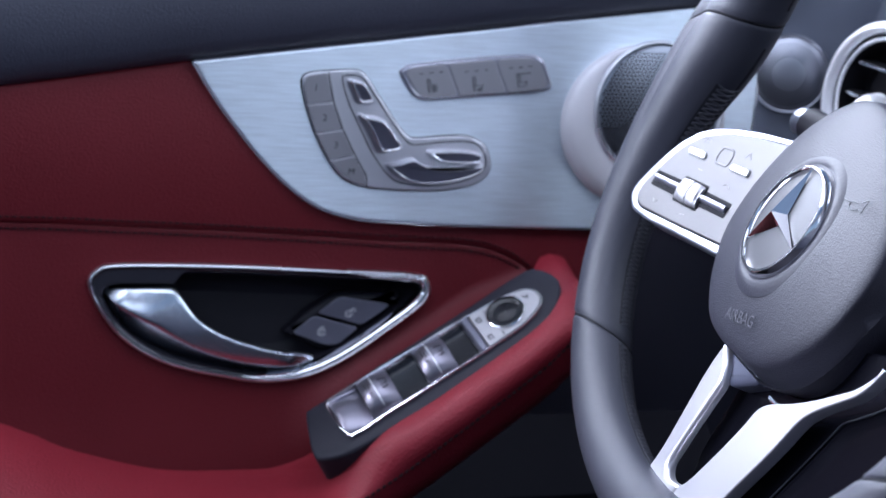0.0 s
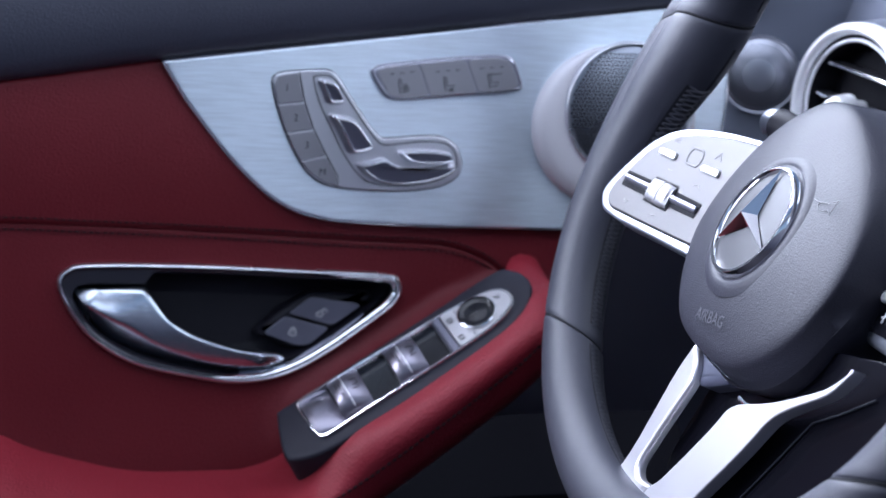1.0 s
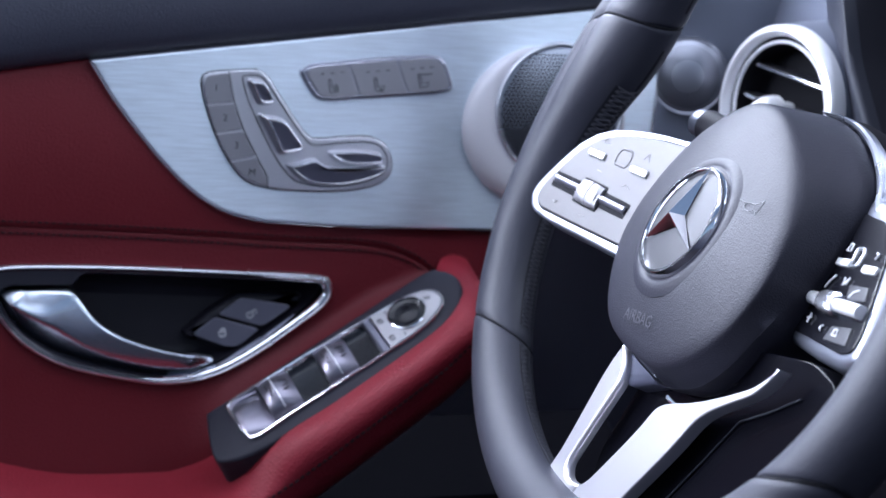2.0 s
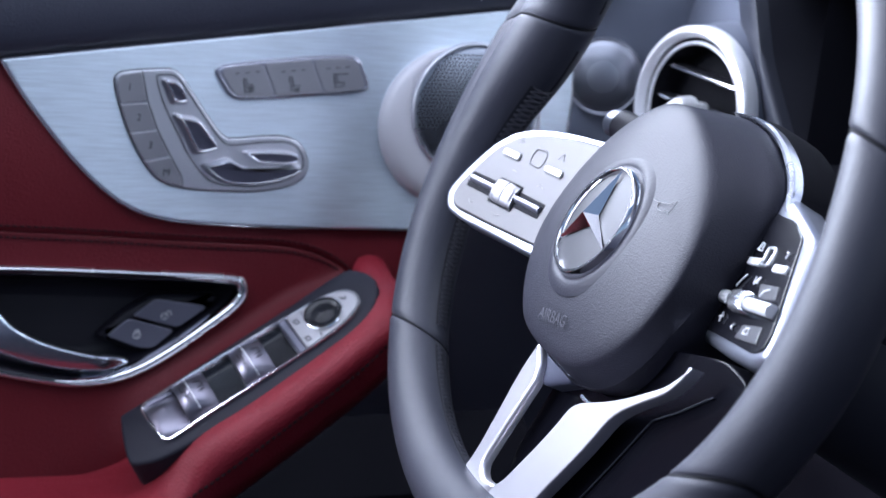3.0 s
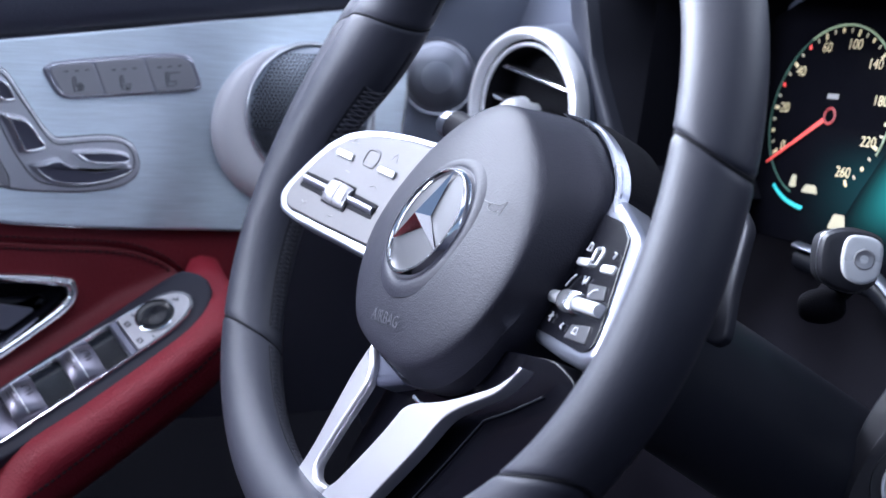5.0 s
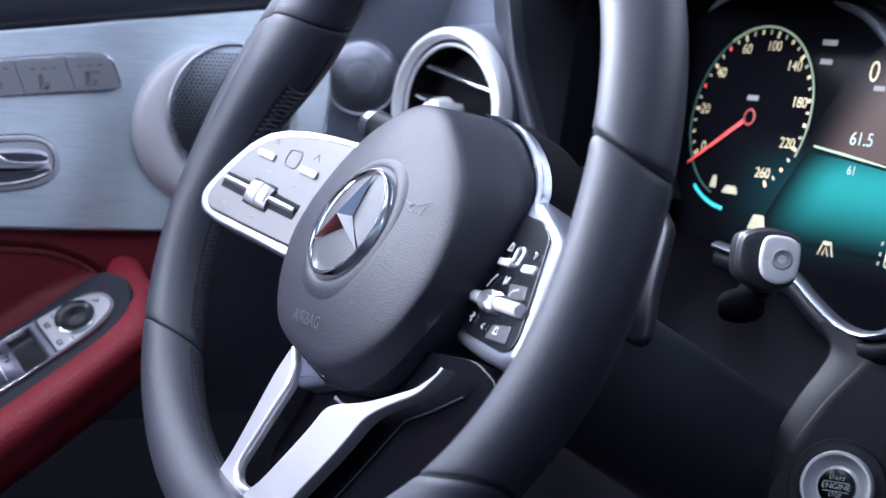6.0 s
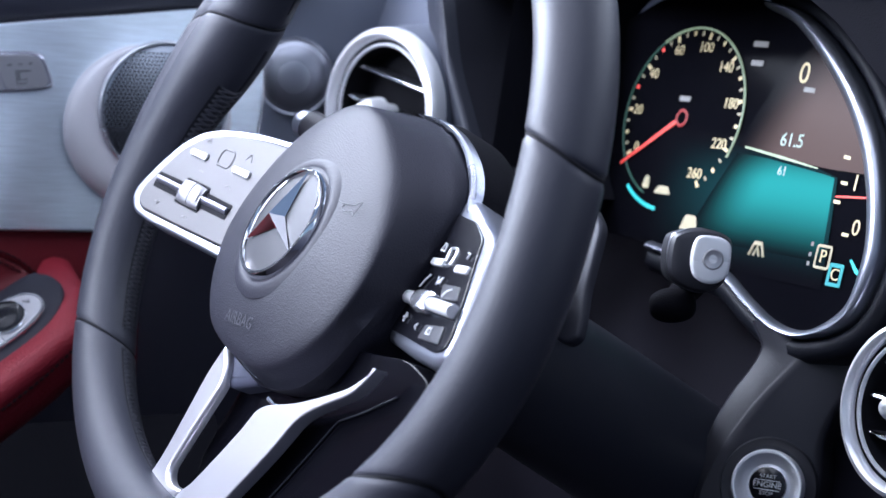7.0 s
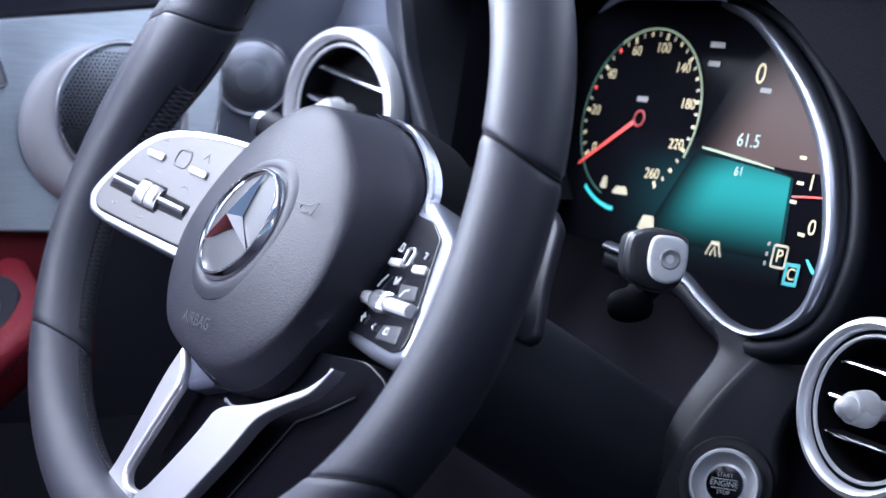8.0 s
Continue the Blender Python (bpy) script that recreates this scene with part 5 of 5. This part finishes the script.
air_vent(CVENT, 0.0394, -3, [(0.0391, -0.006), (0.0400, -0.012), (0.0420, -0.022), (0.0440, -0.05)])

# start button on its wedge
ENG = frame_of((0.0700, 0.2242, -0.1151), (0.8173, 0.5763, 0), (-0.165, 0.234, 0.958))
LEFT = spline([(-0.0190, 0.0760), (-0.0166, 0.0715), (-0.0131, 0.0637), (-0.0166, 0.0537), (-0.0243, 0.0403), (-0.0305, 0.0258), (-0.0343, 0.0089), (-0.0350, -0.0132), (-0.0350, -0.0420)], 48, False)
CREASE = spline([(0.0100, 0.0660), (0.0069, 0.0607), (-0.0091, 0.0396), (-0.0212, 0.0190), (-0.0283, 0.0017), (-0.0316, -0.0128), (-0.0330, -0.0420)], 48, False)
RIGHT = spline([(0.0420, 0.0660), (0.0363, 0.0590), (0.0258, 0.0389), (0.0212, 0.0220), (0.0225, 0.0058), (0.0215, -0.0128), (0.0190, -0.0420)], 48, False)
rows = []
for a, c, b in zip(LEFT, CREASE, RIGHT):
    rows.append([(a.x - 0.006, a.y - 0.002, -0.060), (a.x - 0.0012, a.y, -0.011), (a.x, a.y, -0.0064), (a.x + 0.0012, a.y, -0.0050), (*c.lerp(a, 0.12), -0.0029), (*c.lerp(a, 0.03), -0.0024), (c.x, c.y, -0.0021), (*c.lerp(b, 0.12), -0.0024), (*c.lerp(b, 0.5), -0.0030), (*c.lerp(b, 0.92), -0.0036), (b.x, b.y, -0.0044), (b.x + 0.0012, b.y, -0.0065), (b.x + 0.003, b.y, -0.060)])
part("start_button_panel", loft(rows, closed=False), WEDGE, dash, "dark grey panel round the start button", m=ENG, sharp=50)
ENGB = ENG @ pose(0, -0.0015, 0)
sb = part("start_button", turned([(0.0232, -0.006), (0.0230, -0.0026), (0.0222, -0.0014), (0.0205, -0.0020), (0.0182, -0.0034), (0.0168, -0.004)], 56), BLACK_PLASTIC, dash, "start button in a chrome ring", m=ENGB)
part("start_ring", turned([(0.0170, -0.004), (0.0169, 0.0014), (0.0161, 0.0027), (0.0150, 0.0026), (0.0141, 0.0012), (0.0122, -0.0010), (0.0102, -0.0020), (0.0086, -0.0012)], 64), RING_CHROME, sb, "chrome ring", m=ENGB)
part("start_face", turned([(0.0088, -0.0014), (0.0086, 0.0006), (0.0078, 0.0012), (0.0003, 0.0012)], 48), BLACK_GLOSS, sb, "gloss black button face", m=ENGB)
words("START", 0.0026, at2(0, 0.0041, 0.0014), MARK_WHITE, sb, m=ENGB)
words("ENGINE", 0.0038, at2(0, 0.0002, 0.0014), MARK_WHITE, sb, m=ENGB)
words("STOP", 0.0026, at2(0, -0.0039, 0.0014), MARK_WHITE, sb, m=ENGB)
part("face_lines", strokes([[(-0.0060, 0.0023), (0.0060, 0.0023)], [(-0.0060, -0.0021), (0.0060, -0.0021)]], 0.0002, 0.0014), MARK_WHITE, sb, m=ENGB)

# ---- instrument cluster ----
K = frame_of((0, 0.265, 0.05), (1, 0, 0), (0, math.sin(radians(12)), math.cos(radians(12))))
cluster = thing("instrument_cluster", K, "glowing digital instrument display behind a chrome arc", "instrument display")
SCREEN = rounded([(-0.152, 0.040), (-0.10, 0.064), (-0.02, 0.064), (0.0067, 0.0551), (0.0260, 0.0453), (0.0464, 0.0303), (0.0650, 0.0131), (0.0803, -0.0063), (0.0904, -0.0270), (0.0962, -0.0477), (0.0967, -0.0636), (0.0931, -0.0801), (0.0853, -0.0895), (0.0728, -0.0965), (0.0586, -0.0995), (0.0419, -0.0968), (0.0228, -0.0886), (0.0001, -0.0783), (-0.06, -0.0714), (-0.14, -0.068), (-0.160, -0.04)], 0.006, 3)
part("display_glass", plate(SCREEN, 0.003, 0.0005, z0=-0.0035), SCREEN_BLACK, cluster, "black glass", m=K)
ARC = [(-0.0140, 0.0600), (0.0067, 0.0551), (0.0260, 0.0453), (0.0464, 0.0303), (0.0650, 0.0131), (0.0803, -0.0063), (0.0904, -0.0270), (0.0962, -0.0477), (0.0967, -0.0636), (0.0931, -0.0801), (0.0853, -0.0895), (0.0728, -0.0965), (0.0586, -0.0995), (0.0419, -0.0968), (0.0228, -0.0886), (0.0099, -0.0819), (0.0001, -0.0783), (-0.0250, -0.0750), (-0.0605, -0.0716)]
arc = spline(ARC, 120, False)


def arc_width(f):
    return 0.0010 + 0.0052 * max(0.0, math.sin(min(1.0, f / 0.62) * math.pi)) ** 0.7 + 0.0012 * min(1.0, f / 0.5)


rows = []
for i, p in enumerate(arc):
    t = (arc[min(i + 1, 119)] - arc[max(i - 1, 0)]).normalized()
    n = Vector((-t.y, t.x))
    w = arc_width(i / 119)
    rows.append([(*(p - n * w * 0.9), 0.0), (*(p - n * w * 0.7), w * 0.5 + 0.001), (*(p - n * w * 0.1), w * 0.9 + 0.002), (*(p + n * w * 0.6), w * 0.8 + 0.003), (*(p + n * w), w * 0.3 + 0.003), (*(p + n * w * 1.05), -0.002)])
part("chrome_arc", loft(rows, closed=False, cap0=True, cap1=True), ARC_STEEL, cluster, "bright chrome arc", m=K, sharp=60)
wall_rows = []
for i, p in enumerate(arc):
    t = (arc[min(i + 1, 119)] - arc[max(i - 1, 0)]).normalized()
    n = Vector((-t.y, t.x))
    w = arc_width(i / 119)
    wall_rows.append([(*(p + n * (w + 0.0002)), -0.002), (*(p + n * (w + 0.0015)), 0.0005), (*(p + n * (w + 0.004)), 0.0015), (*(p + n * (w + 0.008)), 0.0010), (*(p + n * (w + 0.011)), -0.004), (*(p + n * (w + 0.012)), -0.03)])
part("bezel_surround", loft(wall_rows, closed=False), BEZEL_BLUE, cluster, "dark glossy surround of the display", m=K, sharp=60)
hood = [Vector(q) for q in ((-0.118, -0.075), (-0.126, -0.02), (-0.134, 0.030), (-0.138, 0.062), (-0.118, 0.084), (-0.06, 0.092), (0.02, 0.090), (0.075, 0.074), (0.120, 0.040))]
h0 = spline(hood, 70, False)


def reach(p):
    # the hood stands out far on the door side and falls back towards the middle of the car
    f = min(1.0, max(0.0, (p.x + 0.09) / 0.13))
    return 1.0 - 0.80 * f * f * (3 - 2 * f)


part("hood", loft([[(p.x * s - 0.002, p.y * s2, z * reach(p)) for p in h0] for s, s2, z in ((0.90, 0.80, -0.004), (0.95, 0.90, 0.030), (0.99, 0.985, 0.066), (1.0, 1.0, 0.071), (1.02, 1.03, 0.069), (1.05, 1.10, 0.055), (1.08, 1.20, 0.0))], closed=False), DASH_SHADED, cluster, "black hood over the display", m=K, sharp=60)


def glow(name, bm, mat, label=""):
    return part(name, bm, mat, cluster, label, m=K, smooth=False)


def flat(o, z=0.0002):
    bm = bmesh.new()
    f = bm.faces.new([bm.verts.new((p[0], p[1], z)) for p in o])
    bmesh.ops.triangulate(bm, faces=[f])
    return bm


# left dial
CX, CY, R = -0.0611, 0.0000, 0.0475
for a0, a1, mat in ((-25, 125, G_GREEN), (125, 250, G_GREEN_DIM)):
    glow("dial_ring", tube([(CX + R * math.cos(radians(a0 + (a1 - a0) * i / 48)), CY + R * math.sin(radians(a0 + (a1 - a0) * i / 48)), 0.0003) for i in range(49)], 0.0007 if mat is G_GREEN else 0.0005, 6), mat, "thin green dial ring")
for i in range(33):
    a = radians(213 - 268 * i / 32)
    long = i % 4 == 0
    r0 = R - (0.0055 if long else 0.0042)
    d, s = Vector((math.cos(a), math.sin(a))), Vector((-math.sin(a), math.cos(a)))
    c = Vector((CX, CY))
    w = 0.0010 if i % 2 == 0 else 0.0007
    mat = G_RED if i in (6, 10) else (G_CREAM if i % 2 == 0 else G_DIM)
    glow("scale_mark", flat([c + d * r0 - s * w, c + d * r0 + s * w, c + d * (R - 0.0016) + s * w, c + d * (R - 0.0016) - s * w]), mat)
for i, txt in enumerate(("0", "20", "40", "60", "100", "140", "180", "220", "260")):
    a = radians(213 - 33.5 * i)
    words(txt, 0.0078, at2(CX + 0.0375 * math.cos(a), CY + 0.0375 * math.sin(a), 0.0003), G_CREAM, cluster, "dial_numeral", m=K)
tipv, tail = Vector((-0.1023, -0.0305)), Vector((-0.0640, -0.0045))
nv = (tipv - tail).normalized()
sv = Vector((-nv.y, nv.x))
glow("needle", flat([tipv - sv * 0.0007, tail - sv * 0.0013, tail + sv * 0.0013, tipv + sv * 0.0007], 0.0010), G_RED, "red needle")
glow("needle_hub", turned([(0.0048, 0.0007), (0.0040, 0.0009), (0.0034, 0.0007)], 32), G_RED_DIM).matrix_basis = at2(-0.0600, -0.0020)
glow("unit_bar", flat([(-0.066, 0.0072), (-0.057, 0.0072), (-0.057, 0.0100), (-0.066, 0.0100)]), G_FAINT)
teal = [(CX + q * math.cos(radians(a)), CY + q * math.sin(radians(a))) for q, aa in ((0.0535, range(233, 268, 3)), (0.0513, range(266, 231, -3))) for a in aa]
glow("fuel_arc", flat(teal), G_TEAL, "turquoise fuel arc")
for x, y, w, h, m in ((-0.0769, -0.0385, 0.0030, 0.0034, G_DIM), (-0.0620, -0.0417, 0.0070, 0.0022, G_DIM), (-0.0345, -0.0565, 0.0070, 0.0040, G_DIM)):
    glow("warning_sign", flat(rounded([(x - w, y - h), (x + w, y - h), (x + w * 0.6, y + h), (x - w * 0.6, y + h)], 0.0015)), m)

part("symbol", strokes([[(0.0150, -0.0668), (0.0178, -0.0600), (0.0226, -0.0600), (0.0256, -0.0668)], [(0.0182, -0.0668), (0.0202, -0.0622), (0.0224, -0.0668)], [(0.0176, -0.0610), (0.0228, -0.0610)]], 0.0007, 0.0003), G_DIM, cluster, m=K)

# centre field
glow("warm_field", flat([(-0.0120, -0.0132), (0.0080, 0.0250), (0.0280, 0.0420), (0.0400, 0.0340), (0.0573, 0.0131), (0.0717, -0.0053), (0.0800, -0.0200), (0.0560, -0.0195), (0.0300, -0.0180)], 0.0001), G_WARM, "faint warm field")
glow("turquoise_field", flat([(-0.0110, -0.0170), (0.0120, -0.0180), (0.0540, -0.0225), (0.0600, -0.0235), (0.0640, -0.0640), (0.0200, -0.0640), (-0.0360, -0.0640), (-0.0240, -0.0400)], 0.0001), G_FIELD, "turquoise glowing field")
glow("dim_field", flat([(-0.0750, -0.0080), (-0.0040, -0.0080), (0.0620, -0.0232), (0.0660, -0.0560), (0.0680, -0.0770), (0.0000, -0.0765), (-0.0600, -0.0690), (-0.0750, -0.0680)], 0.00005), G_HAZE, "faint turquoise haze of the display")
glow("horizon_line", flat([(-0.0060, -0.0130), (0.0200, -0.0158), (0.0480, -0.0196), (0.0480, -0.0203), (0.0200, -0.0172), (-0.0060, -0.0140)], 0.0003), G_GREEN)
words("0", 0.0150, at2(0.0238, 0.0257, 0.0004), G_CREAM, cluster, "speed_readout", m=K)
glow("unit_bar", flat([(0.0258, 0.0168), (0.0335, 0.0165), (0.0335, 0.0190), (0.0258, 0.0193)], 0.0003), G_FAINT)
words("61.5", 0.0095, at2(0.0262, -0.0080, 0.0004), G_PALE, cluster, "trip_readout", m=K)
words("61", 0.0065, at2(0.0245, -0.0236, 0.0004), G_PALE, cluster, "trip_readout", m=K)
glow("text_bar", flat([(-0.0180, 0.0385), (-0.0070, 0.0382), (-0.0070, 0.0412), (-0.0180, 0.0415)], 0.0003), G_FAINT)
glow("text_bar", flat([(-0.0165, 0.0286), (-0.0075, 0.0284), (-0.0075, 0.0312), (-0.0165, 0.0314)], 0.0003), G_FAINT)
# right dial and gear signs
words("1", 0.0110, at2(0.0745, -0.0248, 0.0004), G_CREAM, cluster, "dial_numeral", m=K)
words("0", 0.0105, at2(0.0812, -0.0456, 0.0004), G_CREAM, cluster, "dial_numeral", m=K)
for x, y in ((0.0672, -0.0252), (0.0653, -0.0130), (0.0655, -0.0345), (0.0755, -0.0492)):
    glow("scale_mark", flat([(x - 0.0022, y - 0.0007), (x + 0.0022, y - 0.0010), (x + 0.0022, y + 0.0006), (x - 0.0022, y + 0.0009)], 0.0004), G_CREAM)
glow("needle", flat([(0.0640, -0.0316), (0.0860, -0.0302), (0.0860, -0.0310), (0.0640, -0.0326)], 0.0006), G_RED, "red needle")
glow("fuel_arc", flat([(0.0822, -0.0606), (0.0832, -0.0599), (0.0888, -0.0647), (0.0933, -0.0671), (0.0922, -0.0684), (0.0867, -0.0658)], 0.0004), G_TEAL)
glow("gear_frame", surround(rounded([(0.0598, -0.0672), (0.0702, -0.0672), (0.0702, -0.0555), (0.0598, -0.0555)], 0.002), [(0, 0.0003), (0.0002, 0.0005), (0.0012, 0.0005), (0.0013, 0.0003)]), G_DIM)
words("P", 0.0088, at2(0.0650, -0.0613, 0.0004), G_CREAM, cluster, "gear_sign", m=K)
glow("mode_frame", surround(rounded([(0.0702, -0.0742), (0.0798, -0.0742), (0.0798, -0.0632), (0.0702, -0.0632)], 0.001), [(0, 0.0003), (0.0002, 0.0005), (0.0018, 0.0005), (0.0019, 0.0003)]), G_TEAL_DIM)
words("C", 0.0080, at2(0.0750, -0.0687, 0.0004), G_CREAM, cluster, "mode_sign", m=K)
for y in (-0.0560, -0.0610, -0.0655):
    glow("gear_bar", flat([(0.0555, y - 0.0010), (0.0572, y - 0.0010), (0.0572, y + 0.0010), (0.0555, y + 0.0010)], 0.0003), G_FAINT)

# ---- stalks on the column ----
ST = face_frame((0.1374, 0.1178, 0.0004), 62, 5)
gs = thing("gear_stalk", ST, "black column gear stalk with a silver end button", "gear stalk")
HEAD = spline([(-0.0139, 0.0070), (-0.0100, 0.0108), (-0.0019, 0.0122), (0.0080, 0.0098), (0.0106, 0.0055), (0.0086, -0.0078), (0.0010, -0.0130), (-0.0095, -0.0108), (-0.0144, -0.0052)], 64)
part("stalk_head", loft([lift(inset(HEAD, 0.003), -0.030), lift(inset(HEAD, 0.0005), -0.020), lift(HEAD, -0.010), lift(HEAD, -0.004), lift(inset(HEAD, 0.0012), -0.0012), lift(inset(HEAD, 0.0035), 0.0)], cap0=True, cap1=True), BLACK_PLASTIC, gs, "rounded black head", m=ST)
part("head_line", surround(inset(HEAD, -0.0002), [(0, -0.0058), (0.0002, -0.0050), (0.0010, -0.0050), (0.0010, -0.0060)]), SATIN, gs, "fine silver line", m=ST)
part("end_button", pillow(spline([(-0.0044, 0.0086), (0.0028, 0.0094), (0.0078, 0.0076), (0.0094, 0.0036), (0.0078, -0.0062), (0.0014, -0.0094), (-0.0050, -0.0066), (-0.0066, 0.0004)], 48), 0.0012, 0.0016, z0=-0.0006, seg=4, base=0.0016), BRIGHT_PLASTIC, gs, "silver end button", m=ST)
part("button_dimple", moved(turned([(0.0042, 0.0), (0.0036, 0.0004), (0.0024, 0.0001), (0.0003, -0.0002)], 28), at2(0.0020, 0.0004, 0.0022)), BUTTON_LIGHT, gs, "dished centre", m=ST)
inv = ST.inverted()
part("stalk_arm", tube([inv @ Vector(p) for p in ((0.124, 0.124, -0.004), (0.092, 0.152, -0.014), (0.040, 0.190, -0.030))], lambda f: 0.0080 - 0.002 * f, 16), DASH_SHADED, gs, "black arm", m=ST)
MS = pose(-0.132, 0.0795, 0.0335)
ms = thing("turn_signal_stalk", MS, "black turn signal stalk with a silver end ring", "control stalk")
part("stalk_arm", tube([(0.0, 0.0, 0.0), (0.04, 0.010, -0.012), (0.09, 0.022, -0.030)], lambda f: 0.0085 - 0.001 * f, 16), POD_BLACK, ms, "black arm", m=MS)
part("stalk_cap", tube([(-0.0090, -0.0026, 0.0018), (-0.0082, -0.0024, 0.0016), (-0.0068, -0.0020, 0.0012), (-0.0040, -0.0010, 0.0006), (0.004, 0.001, -0.001)], lambda f: 0.0060 * math.sqrt(min(1.0, 0.25 + 1.6 * f)) + 0.0018 * f, 24), SHADED_SILVER, ms, "silver end", m=MS)
LS = pose(0.0804, 0.1369, -0.0275)
ls = thing("lower_stalk", LS, "small black control stalk below the gear stalk", "control stalk")
part("stalk_arm", tube([(0.006, 0.008, 0.001), (-0.014, 0.030, 0.004), (-0.040, 0.056, 0.004)], lambda f: 0.0060 - 0.001 * f, 16), DASH_SHADED, ls, "black arm", m=LS)
part("stalk_cap", tube([Vector((0.64, 0.77, 0.10)) * (0.010 - 0.010 * math.cos(math.pi * k / 14)) for k in range(15)], lambda f: 0.0004 + 0.0072 * math.sin(math.pi * f) ** 0.75, 20), DASH_SHADED, ls, "rounded black cap", m=LS)
CS = frame_of((0.0, 0.115, -0.062), (1, 0, 0), (0, math.sin(TAU), math.cos(TAU)))
cs = thing("steering_column", CS, "black plastic steering column cover", "steering column")
# paler than the knee panel: the colour is lifted to offset the shade here
part("column_cover", loft([[(0.038 * sc * math.cos(a), 0.036 * sc * math.sin(a), z) for a in [2 * math.pi * i / 40 for i in range(40)]] for sc, z in ((0.8, 0.03), (1.0, 0.02), (1.05, -0.05), (1.1, -0.16))], cap0=True), COWL, cs, "black column cover", m=CS)
